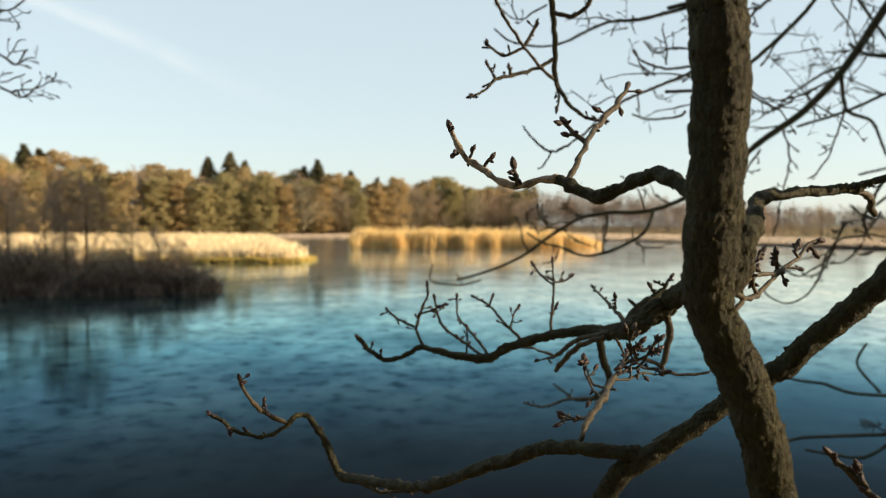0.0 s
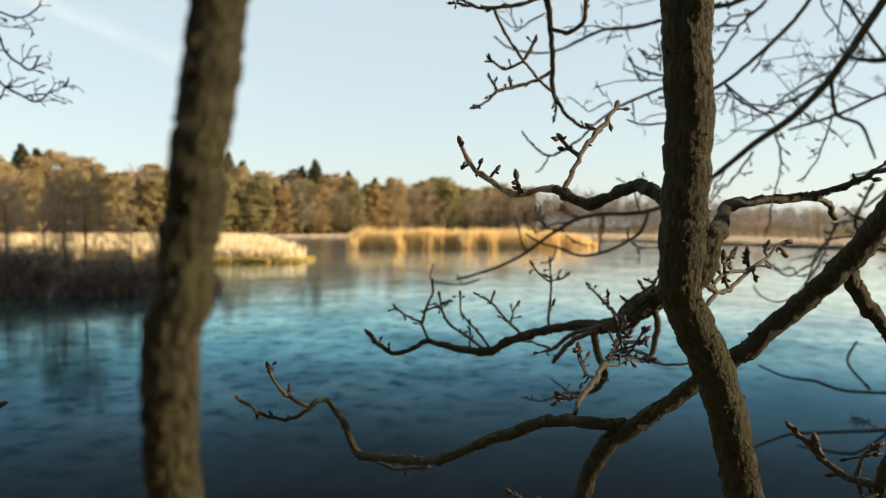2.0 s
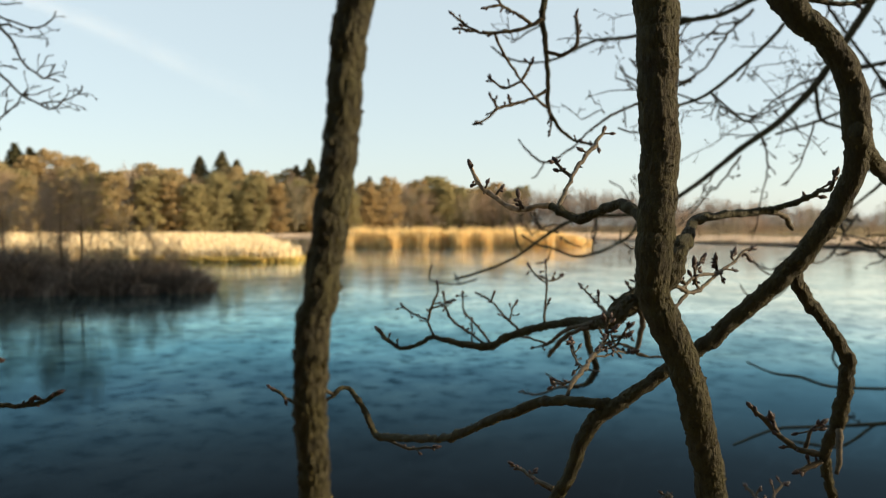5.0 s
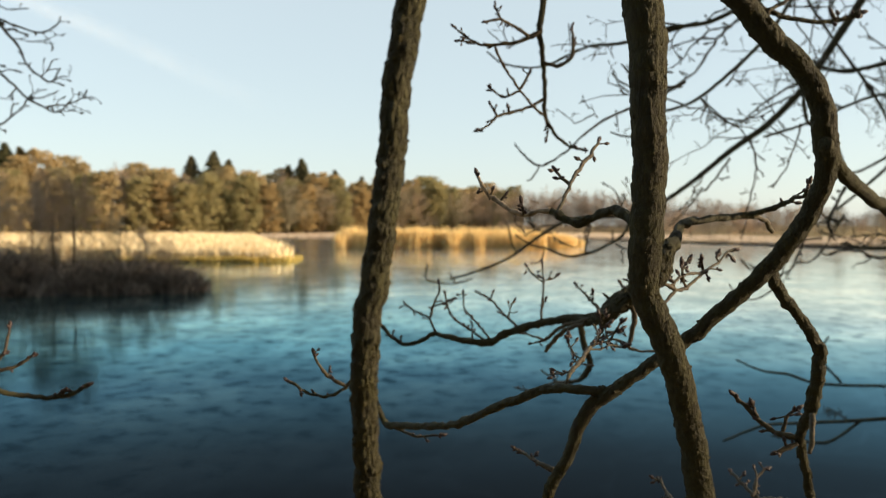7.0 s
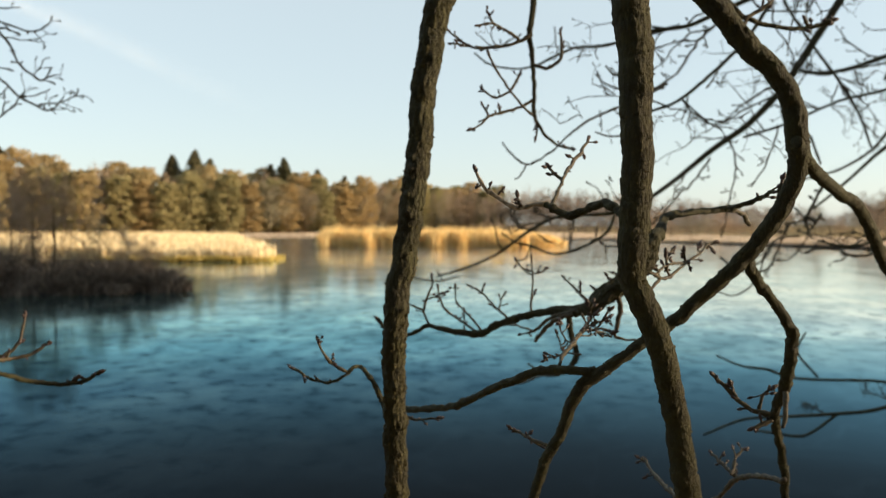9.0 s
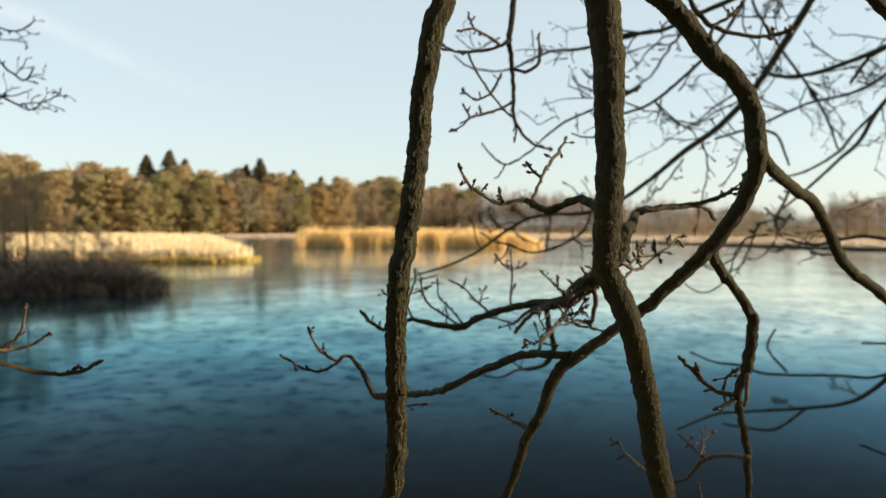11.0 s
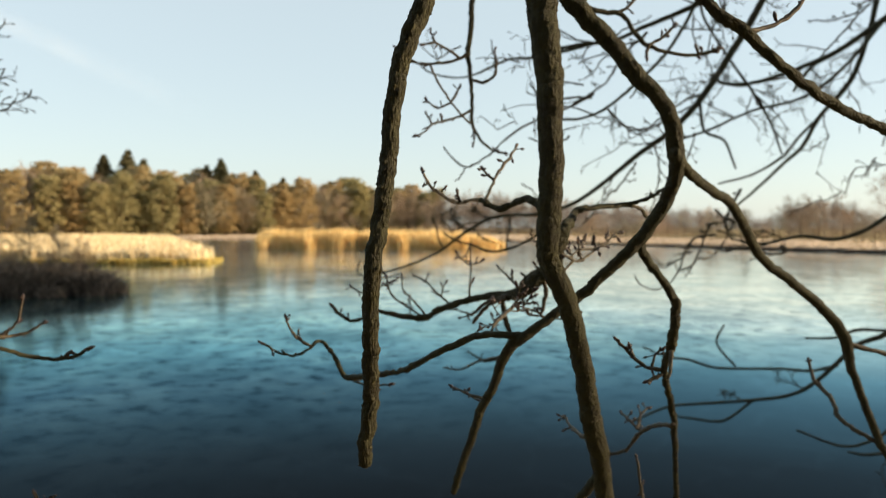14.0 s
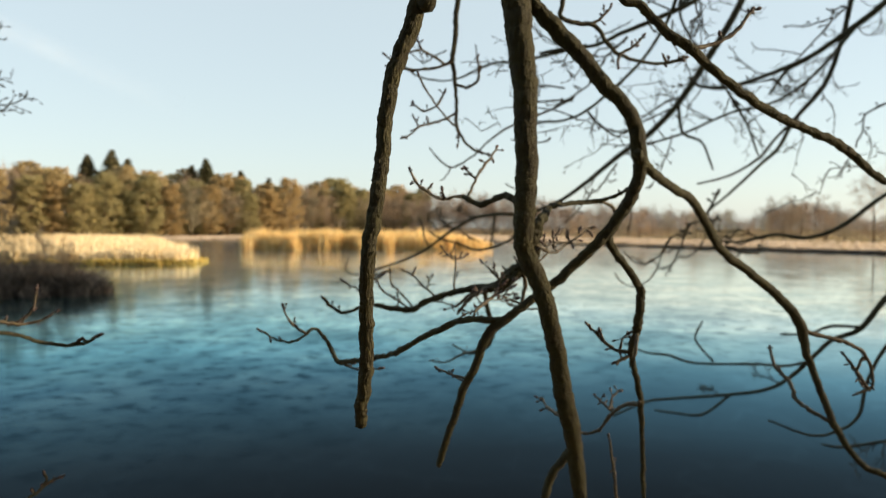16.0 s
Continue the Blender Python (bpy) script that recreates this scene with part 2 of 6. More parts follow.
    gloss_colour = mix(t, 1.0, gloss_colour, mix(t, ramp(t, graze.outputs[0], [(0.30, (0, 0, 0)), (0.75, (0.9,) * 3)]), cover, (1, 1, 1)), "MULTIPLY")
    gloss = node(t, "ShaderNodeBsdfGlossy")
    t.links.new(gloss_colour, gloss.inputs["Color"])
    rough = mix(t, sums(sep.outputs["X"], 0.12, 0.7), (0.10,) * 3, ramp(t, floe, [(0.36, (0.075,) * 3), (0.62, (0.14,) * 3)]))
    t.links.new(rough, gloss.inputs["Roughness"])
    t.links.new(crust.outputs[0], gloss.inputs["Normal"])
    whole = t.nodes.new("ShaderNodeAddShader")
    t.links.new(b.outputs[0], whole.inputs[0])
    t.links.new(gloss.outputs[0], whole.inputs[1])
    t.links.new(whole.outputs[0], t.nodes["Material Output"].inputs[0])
    return m


def contrail_material():
    m = bpy.data.materials.new("ice_crystal_trail")
    m.use_nodes = True
    t = m.node_tree
    t.nodes.remove(t.nodes["Principled BSDF"])
    tl = t.nodes.new("ShaderNodeBsdfTranslucent")
    tl.inputs[0].default_value = (0.9, 0.9, 0.9, 1)
    df = node(t, "ShaderNodeBsdfDiffuse", Color=(0.9, 0.9, 0.9, 1))
    both = node(t, "ShaderNodeAddShader")
    t.links.new(tl.outputs[0], both.inputs[0])
    t.links.new(df.outputs[0], both.inputs[1])
    clear = t.nodes.new("ShaderNodeBsdfTransparent")
    uv = t.nodes.new("ShaderNodeTexCoord")
    sep = t.nodes.new("ShaderNodeSeparateXYZ")
    t.links.new(uv.outputs["UV"], sep.inputs[0])
    across = ramp(t, sep.outputs["Y"], [(0.0, (0, 0, 0)), (0.35, (0.55, 0.55, 0.55)), (0.6, (1, 1, 1)), (1.0, (0, 0, 0))])
    along = ramp(t, sep.outputs["X"], [(0.0, (1, 1, 1)), (0.55, (0.55, 0.55, 0.55)), (1.0, (0, 0, 0))])
    fluff = ramp(t, noise_at(t, 0.016, 5, 0.6), [(0.3, (0.35,) * 3), (0.7, (1, 1, 1))])
    a = mix(t, 1.0, mix(t, 1.0, across, along, "MULTIPLY"), fluff, "MULTIPLY")
    a = mix(t, 1.0, a, (0.24,) * 3, "MULTIPLY")
    ms = t.nodes.new("ShaderNodeMixShader")
    t.links.new(a, ms.inputs[0])
    t.links.new(clear.outputs[0], ms.inputs[1])
    t.links.new(both.outputs[0], ms.inputs[2])
    t.links.new(ms.outputs[0], t.nodes["Material Output"].inputs[0])
    return m


BARK, TWIG, BUD = bark_material(), twig_material(), bud_material()
SHOOT, LICHEN = shoot_material(), lichen_material()
REED = straw_material("dry_reed", (0.60, 0.415, 0.165), (0.85, 0.635, 0.295), (0.96, 0.81, 0.48), 0.5)
SEDGE = straw_material("bleached_sedge", (0.56, 0.43, 0.24), (0.79, 0.665, 0.43), (0.92, 0.835, 0.62))
FRINGE = straw_material("mossy_gold_sedge", (0.36, 0.29, 0.08), (0.58, 0.46, 0.14), (0.78, 0.62, 0.25), 0.4)
SHORE_STRAW = straw_material("rosy_shore_grass", (0.43, 0.35, 0.275), (0.60, 0.50, 0.405), (0.73, 0.64, 0.535))
HEATH = straw_material("brown_bog_shrub", (0.042, 0.034, 0.029), (0.105, 0.085, 0.072), (0.34, 0.27, 0.215), 0.25)
PINE = crown_material("pine_needles", (0.20, 0.165, 0.090), (0.335, 0.275, 0.150), (0.46, 0.385, 0.215), 0.5)
SPRUCE = crown_material("spruce_needles", (0.04, 0.043, 0.024), (0.09, 0.085, 0.047), (0.15, 0.13, 0.072), 0.3)
BARE = crown_material("winter_twigs", (0.25, 0.205, 0.155), (0.38, 0.315, 0.245), (0.49, 0.415, 0.33), 0.4)
THICKET = crown_material("grey_brown_twigs", (0.15, 0.13, 0.112), (0.26, 0.225, 0.192), (0.38, 0.335, 0.29), 0.35)
TRUNK = crown_material("far_trunk_bark", (0.08, 0.055, 0.035), (0.10, 0.07, 0.045), (0.12, 0.085, 0.055))
GROUND, WATER, TRAIL = ground_material(), water_material(), contrail_material()


# ---- mesh helpers ----
def mesh_object(name, verts, faces, mat, parent=None, smooth=True, mats=None):
    me = bpy.data.meshes.new(name)
    me.from_pydata([tuple(v) for v in verts], [], [tuple(f) for f in faces])
    me.materials.append(mat)
    if smooth:
        me.polygons.foreach_set("use_smooth", [True] * len(me.polygons))
    me.update()
    ob = new(name, me)
    if parent:
        ob.parent = parent
    return ob


def empty(name, at=(0, 0, 0)):
    e = new(name)
    e.location = at
    e.empty_display_size = 0.2
    return e


def spline(points, step, bend=0.5):
    """A curve through control points (any width of row), resampled at about that step in metres; a lower bend gives sharper elbows."""
    p = np.array(points, float)
    p = np.vstack([2 * p[0] - p[1], p, 2 * p[-1] - p[-2]])
    rows = []
    for i in range(1, len(p) - 2):
        a, b, c, d = p[i - 1], p[i], p[i + 1], p[i + 2]
        n = max(2, int(np.linalg.norm((c - b)[:3]) / step))
        for k in range(n):
            u = k / n
            m0, m1 = bend * (c - a), bend * (d - b)
            rows.append((2 * u ** 3 - 3 * u ** 2 + 1) * b + (u ** 3 - 2 * u ** 2 + u) * m0 + (3 * u ** 2 - 2 * u ** 3) * c + (u ** 3 - u ** 2) * m1)
    rows.append(p[-2])
    return np.array(rows)


def tube(path, sides, rough=0.0, knobs=0.0, seed=0.0, cap=True, plates=0.0):
    """Vertices and faces of a limb along rows of x, y, z, radius: furrowed (rough), knobbly (knobs), in shares of the radius, and cracked into plates (metres deep)."""
    q = path[:, :3]
    tan = np.gradient(q, axis=0)
    tan /= np.linalg.norm(tan, axis=1)[:, None] + 1e-12
    run = np.concatenate([[0], np.cumsum(np.linalg.norm(np.diff(q, axis=0), axis=1))])
    side = np.cross(tan[0], (0.31, 0.87, 0.38))
    side /= np.linalg.norm(side)
    verts, faces = [], []
    ring = [(math.cos(2 * math.pi * k / sides), math.sin(2 * math.pi * k / sides)) for k in range(sides)]
    for i in range(len(q)):
        side = side - tan[i] * side.dot(tan[i])
        side /= np.linalg.norm(side)
        up = np.cross(tan[i], side)
        r = max(path[i, 3], 0.0004)
        lump = 1.0
        if knobs:
            lump += knobs * noise.noise(Vector(q[i]) * 38 + Vector((seed, seed, 0))) + 0.5 * knobs * noise.noise(Vector(q[i]) * 130)
        for c, s in ring:
            way = side * c + up * s
            out = r * lump
            if rough:
                w = Vector((c * r, s * r, run[i] * (0.35 if r > 0.009 else 0.8) + seed))
                out += r * rough * (0.8 * noise.noise(w * 110) + 0.8 * (0.35 - abs(noise.noise(w * 250)))) + min(0.0014, 0.10 * r) * abs(noise.noise(w * 420))
            if plates:
                d = noise.voronoi(Vector((c * r * 300 + seed, s * r * 300, run[i] * 125)))[0]
                edge = min(1.0, (d[1] - d[0]) * 2.2)
                flake = max(0.0, noise.noise(Vector((c * r * 240, s * r * 240 + seed, run[i] * 190))))
                out += plates * (edge - 0.7) + plates * 3.0 * flake * flake
            verts.append(q[i] + way * out)
    n = len(q)
    for i in range(n - 1):
        for k in range(sides):
            j = (k + 1) % sides
            faces.append((i * sides + k, i * sides + j, (i + 1) * sides + j, (i + 1) * sides + k))
    if cap:
        faces.append(tuple(range(sides - 1, -1, -1)))
        faces.append(tuple(range((n - 1) * sides, n * sides)))
    return verts, faces


def bud_mesh():
    """A pointed scaly bud, 1 long along z, with overlapping scales."""
    bm = bmesh.new()
    rings, sides = 9, 8
    prev = None
    for i in range(rings + 1):
        u = i / rings
        r = 0.25 * math.sin(math.pi * min(1, 0.16 + 0.86 * u)) ** 0.8 * (1.0 + 0.10 * (i % 2)) if i < rings else 0.0
        if i < rings:
            ring = [bm.verts.new((r * math.cos(2 * math.pi * (k + 0.5 * (i % 2)) / sides), r * math.sin(2 * math.pi * (k + 0.5 * (i % 2)) / sides), u)) for k in range(sides)]
        else:
            tip = bm.verts.new((0, 0, 1))
            for k in range(sides):
                bm.faces.new((prev[k], prev[(k + 1) % sides], tip))
            break
        if prev:
            for k in range(sides):
                bm.faces.new((prev[k], prev[(k + 1) % sides], ring[(k + 1) % sides], ring[k]))
        prev = ring
    for f in bm.faces:
        f.smooth = True
    me = bpy.data.meshes.new("bud")
    bm.to_mesh(me)
    bm.free()
    me.materials.append(BUD)
    return me


# ---- ground, lake ----
def shore(x):
    """The far shore's y at x, beyond the open water."""
    return float(np.interp(x, [-60, -36, -10, 2, 15, 29, 46, 56, 64, 70], [130, 142, 150, 150, 140, 109, 64, 40, 10, -20]))


def meadow_edge(y):
    """How far to the right the sedge meadow on the left reaches at y."""
    return float(np.interp(y, [44, 47.5, 49, 60, 140, 200], [-40, -9.6, -8.7, -11.4, -31.5, -40]))


def land_height(x, y):
    near = np.interp(y + 0.9 * math.sin(x * 0.31) + 0.02 * x, [-30, -1.5, 0.6, 2.6, 4.0], [1.6, 0.72, 0.55, 0.02, -0.9])
    near_right = np.interp(x - 27 - 0.25 * y, [-6, 0, 20], [-0.9, 0.25, 1.2]) if y < 34 else -0.9
    far = np.interp(y - shore(x), [-5, 0, 3, 400], [-0.9, 0.06, 0.22, 1.5])
    left = np.interp(meadow_edge(y) - x, [-1.5, 0, 2], [-0.9, 0.0, 0.12]) if y > 44 else -0.9
    if x < -60:
        far = max(far, np.interp(-x, [60, 75], [-0.9, 0.4]))
    return max(near, near_right, far, left)


def ground():
    r = [0.0] + [1.2 * 1.115 ** k for k in range(72)]
    r.append(4000.0)
    n = 120
    verts, faces = [(0, 0, land_height(0, 0))], []
    for i, d in enumerate(r[1:]):
        for k in range(n):
            a = 2 * math.pi * k / n
            x, y = d * math.sin(a), d * math.cos(a)
            z = land_height(x, y) + (0.05 * noise.noise(Vector((x * 0.7, y * 0.7, 0))) if d < 300 else 0)
            verts.append((x, y, z))
    for k in range(n):
        faces.append((0, 1 + (k + 1) % n, 1 + k))
    for i in range(len(r) - 2):
        for k in range(n):
            a, b = 1 + i * n + k, 1 + i * n + (k + 1) % n
            faces.append((a, b, b + n, a + n))
    tagged(mesh_object("ground", verts, faces, GROUND), "pale dry winter grassland and leaf-strewn lake bank", "ground", kind="structure")


def lake():
    bm = bmesh.new()
    bmesh.ops.create_grid(bm, x_segments=8, y_segments=8, size=0.5)
    for v in bm.verts:
        v.co.x, v.co.y = v.co.x * 260, v.co.y * 240 + 100
    me = bpy.data.meshes.new("water")
    bm.to_mesh(me)
    bm.free()
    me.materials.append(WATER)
    tagged(new("water", me), "still dark blue lake skinned with thin rippled ice", "water", kind="structure")


ground()
lake()


# ---- reeds, sedge, bog shrub ----
def blades(name, spots, height, width, lean, mat, label, category, bent=0.0):
    """One sheet of many single blades: each a tapering, bent strip of two quads and a tip, standing on the ground or shallows."""
    rng = np.random.default_rng(len(spots))
    n = len(spots)
    base = np.array([(x, y, z) for x, y, z, s in spots])
    size = np.array([s for *_, s in spots])
    a = rng.uniform(0, 2 * math.pi, n)
    turn = rng.uniform(0, math.pi, n)
    h = height * size * rng.uniform(0.75, 1.12, n)
    out = lean * rng.uniform(0.2, 1.0, n) * h
    across = np.stack([np.cos(turn), np.sin(turn), np.zeros(n)], 1) * (width * rng.uniform(0.6, 1.3, n))[:, None] / 2
    way = np.stack([np.cos(a), np.sin(a), np.zeros(n)], 1) * out[:, None]
    upz = np.stack([np.zeros(n), np.zeros(n), h], 1)
    mid = base + 0.35 * way + 0.6 * upz
    top = base + way + upz * (1 - bent)[:, None] if isinstance(bent, np.ndarray) else base + way + upz * (1 - bent)
    verts = np.stack([base - across, base + across, mid + across * 0.9, mid - across * 0.9, top], 1).reshape(-1, 3)
    i = np.arange(n)[:, None] * 5
    quads = (i + np.array([[0, 1, 2, 3]])).tolist()
    tris = (i + np.array([[3, 2, 4]])).tolist()
    ob = mesh_object(name, verts.tolist(), quads + tris, mat, smooth=False)
    return tagged(ob, label, category, kind="stuff")


rng = np.random.default_rng(7)


def reed_bed():
    """Tufts of reed, one rounded clump beside another, lower towards the open end."""
    spots = []
    clumps = []
    for k in range(520):
        x, y = rng.uniform(-9.4, 16.2), 77.6 + 8 * rng.random() ** 1.5
        u = (x + 9.6) / 26.0
        y += 0.5 * noise.noise(Vector((x * 0.55, 3, 0))) + 3.0 * max(0, u - 0.86) / 0.14
        tall = (0.88 + 0.22 * noise.noise(Vector((x * 0.6, y * 0.4, 1)))) * rng.uniform(0.88, 1.08)
        tall *= (1 - 0.55 * (max(0, u - 0.7) / 0.3) ** 1.5) * (0.72 if y < 78.3 and rng.random() < 0.6 else 1.0)
        clumps.append((x, y, rng.uniform(0.35, 0.85), tall))
    while len(spots) < 44000:
        x, y, r, h = clumps[int(rng.integers(len(clumps)))]
        a, q = rng.uniform(0, 2 * math.pi), r * rng.random() ** 0.55
        spots.append((x + q * math.cos(a), y + q * math.sin(a), -0.05, h * (1.05 - 0.28 * (q / r) ** 2) * rng.uniform(0.8, 1.1)))
    blades("reed_bed", spots, 2.25, 0.055, 0.28, REED, "dense golden dry reeds standing in the lake", "reeds")


def sedge_meadow():
    spots = []
    while len(spots) < 70000:
        y = 46.5 + 100 * rng.random() ** 1.9
        x = rng.uniform(-0.64 * y - 6, meadow_edge(y) + 0.8)
        edge = 47.5 + 1.0 * noise.noise(Vector((x * 0.4, 1, 0))) + 0.5 * noise.noise(Vector((x * 1.4, 4, 0)))
        if y < edge or x > meadow_edge(y) + 0.7 * noise.noise(Vector((y * 0.5, 2, 0))):
            continue
        tall = 0.8 + 0.5 * noise.noise(Vector((x * 0.3, y * 0.2, 1))) + 0.25 * noise.noise(Vector((x, y, 2)))
        spots.append((x, y, max(-0.05, land_height(x, y) - 0.05), max(0.35, tall)))
    blades("sedge_meadow", spots, 1.16, 0.07, 0.55, SEDGE, "pale bleached sedge meadow at the lake edge", "grass")


def edge_reeds():
    """The golden fringe where the meadow meets the water."""
    spots = []
    while len(spots) < 6000:
        x = rng.uniform(-19, -8.4)
        y = 46.9 + 1.0 * rng.random() ** 1.5 + 0.5 * noise.noise(Vector((x * 0.4, 1, 0)))
        if x > -10.5:
            y += rng.uniform(0, 5) * (1 if rng.random() < 0.5 else 0)
            x = min(x, meadow_edge(y) + 0.9)
        spots.append((x, y, -0.05, 0.75 + 0.4 * noise.noise(Vector((x * 0.9, y, 7)))))
    blades("edge_reeds", spots, 0.5, 0.05, 0.6, FRINGE, "green-gold reeds fringing the pale meadow at the water", "reeds")


def far_grass():
    spots = []
    while len(spots) < 36000:
        x = rng.uniform(-36, 70)
        s = shore(x)
        y = s + 0.3 + 60 * rng.random() ** 2.2
        tall = 0.8 + 0.5 * noise.noise(Vector((x * 0.25, y * 0.15, 9)))
        spots.append((x, y, land_height(x, y) - 0.05 + 0.2 * min(1, max(0, x - 24) / 8), max(0.3, tall)))
    blades("shore_grass", spots, 0.46, 0.11, 0.5, SHORE_STRAW, "dry pale grass along the far shore", "grass")


def shaded_peat_bank():
    """The undercut peat rim where the right-hand shore meets the ice; its shade is put into the dark colour."""
    verts, faces = [], []
    xs = np.arange(24, 69, 0.4)
    for i, x in enumerate(xs):
        y = shore(x) - 0.3 + 0.5 * noise.noise(Vector((x * 0.3, 5, 0)))
        h = 0.28 * min(1, (x - 24) / 24) + 0.06 * noise.noise(Vector((x * 0.9, 2, 0)))
        n = 0.12 * noise.noise(Vector((x * 2.1, 8, 0)))
        verts += [(x, y + n, -0.1), (x - 0.05, y - 0.06 + n, 0.5 * h), (x, y + 0.05, h), (x + 0.3, y + 0.9, h + 0.05), (x + 0.5, y + 2.5, -0.1)]
        if i:
            a = 5 * (i - 1)
            faces += [(a + k, a + 5 + k, a + 6 + k, a + 1 + k) for k in range(4)]
    m, t, b = material("shaded_peat", 0.85, 0.2)
    t.links.new(ramp(t, noise_at(t, 2.5, 5, 0.6), [(0.35, (0.012, 0.009, 0.007)), (0.65, (0.055, 0.04, 0.028))]), b.inputs["Base Color"])
    tagged(mesh_object("bank", verts, faces, m), "peat rim along the lake shore, its shade put into the dark colour", "bank", kind="structure")


def bog_island():
    """Hummocks of dead sedge and low shrub, one rounded tuft beside another."""
    spots = []
    mounds = []
    for k in range(230):
        x = -8.0 - 13.5 * rng.random()
        y = rng.uniform(24.4, 29.6)
        end = min(1.0, 0.16 + (-7.8 - x) / 2.9)
        if abs(y - 26.6) > 2.9 * end:
            continue
        mounds.append((x, y, rng.uniform(0.28, 0.62), rng.uniform(0.5, 1.05) * (0.55 + 0.45 * end) * (0.6 if y < 25.4 else 1.0) * (1.35 if x < -14.2 else 1.0)))
    while len(spots) < 90000:
        x, y, r, h = mounds[int(rng.integers(len(mounds)))]
        a, q = rng.uniform(0, 2 * math.pi), r * rng.random() ** 0.6
        s = h * (1.05 - 0.7 * (q / r) ** 2) * rng.uniform(0.7, 1.25)
        spots.append((x + q * math.cos(a), y + q * math.sin(a), -0.03, max(0.15, s)))
    blades("bog_shrubs", spots, 1.2, 0.024, 1.35, HEATH, "low dark brown bog shrubs and dead sedge in shade", "shrubs")


reed_bed()
sedge_meadow()
edge_reeds()
far_grass()
shaded_peat_bank()
bog_island()


# ---- far trees ----
def tufts(centres, sizes, per, leaf, rng, flat=0.0):
    """Leaf or needle clumps: small bent triangles scattered through blobs."""
    verts, faces = [], []
    for c, s in zip(centres, sizes):
        d = rng.normal(size=(per, 3))
        d /= np.linalg.norm(d, axis=1)[:, None]
        r = s * rng.uniform(0.3, 1.2, per) ** 0.7
        p = c + d * r[:, None] * np.array([1, 1, 1 - flat])
        a = rng.normal(size=(per, 3)) * leaf
        b = rng.normal(size=(per, 3)) * leaf
        i = len(verts)
        for k in range(per):
            verts += [p[k] - a[k] * 0.5, p[k] + a[k] * 0.5, p[k] + b[k]]
            faces.append((i + 3 * k, i + 3 * k + 1, i + 3 * k + 2))
    return verts, faces


def far_trunk(height, radius, rng, parent, reach=1.0):
    k = np.linspace(0, 1, 7)
    sway = np.cumsum(rng.normal(size=(7, 2)) * height * 0.008, axis=0)
    path = np.stack([sway[:, 0], sway[:, 1], k * height * reach, radius * (1 - 0.85 * k)], 1)
    path[0, 3] *= 1.35
    v, f = tube(spline(path, height / 14), 7)
    return mesh_object("trunk", v, f, TRUNK, parent), path


def pine_tree(height, seed):
    rng = np.random.default_rng(seed)
    tree = empty("pine_tree")
    far_trunk(height, height * 0.014, rng, tree, 0.95)
    centres, sizes = [], []
    for k in range(150):
        u = rng.uniform(0.05, 0.97) ** 0.85 if k > 9 else rng.uniform(0.8, 0.97)
        spread = height * 0.25 * math.sin(math.pi * min(1, 0.12 + 0.62 * (1 - u))) ** 0.8
        a = rng.uniform(0, 2 * math.pi)
        q = spread * math.sqrt(rng.uniform(0.1, 1))
        centres.append(np.array([q * math.cos(a), q * math.sin(a), u * height - 0.1 * q]))
        sizes.append(height * rng.uniform(0.03, 0.085))
    v, f = tufts(centres, sizes, 60, 0.20, rng, 0.6)
    mesh_object("crown", v, f, PINE, tree, smooth=False)
    return tagged(tree, "tall pine with olive-green sunlit needles, clumped crown", "tree", "lakeside wood")


def spruce_tree(height, seed):
    rng = np.random.default_rng(seed)
    tree = empty("spruce_tree")
    far_trunk(height, height * 0.012, rng, tree, 0.98)
    centres, sizes = [], []
    for k in range(44):
        down = 0.12 + height * 0.92 * (k / 43) ** 1.15
        reach = 0.1 + 4.2 * (1 - math.exp(-down / 5.4))
        for a in rng.uniform(0, 2 * math.pi, 3 + int(3.4 * reach)):
            for q in (0.2, 0.5, 0.75, 0.97):
                r = q * reach * rng.uniform(0.85, 1.08)
                centres.append(np.array([r * math.cos(a), r * math.sin(a), height - down - 0.3 * r]))
                sizes.append(0.16 + 0.13 * reach * (1.2 - q))
    v, f = tufts(centres, sizes, 9, 0.22, rng, 0.4)
    mesh_object("crown", v, f, SPRUCE, tree, smooth=False)
    return tagged(tree, "dark green pointed spruce rising above the wood", "tree", "lakeside wood")


def fork_out(start, way, length, radius, depth, rng, segs, droop=0.0):
    """Recursive limbs as straight tapering pieces: rows of a, b, ra, rb."""
    n = 3
    p, w = np.array(start, float), np.array(way, float)
    for i in range(n):
        w = w + rng.normal(size=3) * 0.16 + np.array([0, 0, 0.06 - droop])
        w /= np.linalg.norm(w)
        q = p + w * length / n
        segs.append((p, q, radius * (1 - 0.22 * i), radius * (1 - 0.22 * (i + 1)), depth))
        if depth > 0:
            for _ in range(2 if i else 1):
                side = rng.normal(size=3)
                side -= w * side.dot(w)
                side /= np.linalg.norm(side)
                fork_out(q, w * 0.72 + side * rng.uniform(0.5, 0.95), length * rng.uniform(0.5, 0.72), radius * 0.5 * (1 - 0.2 * i), depth - 1, rng, segs, droop)
        p = q


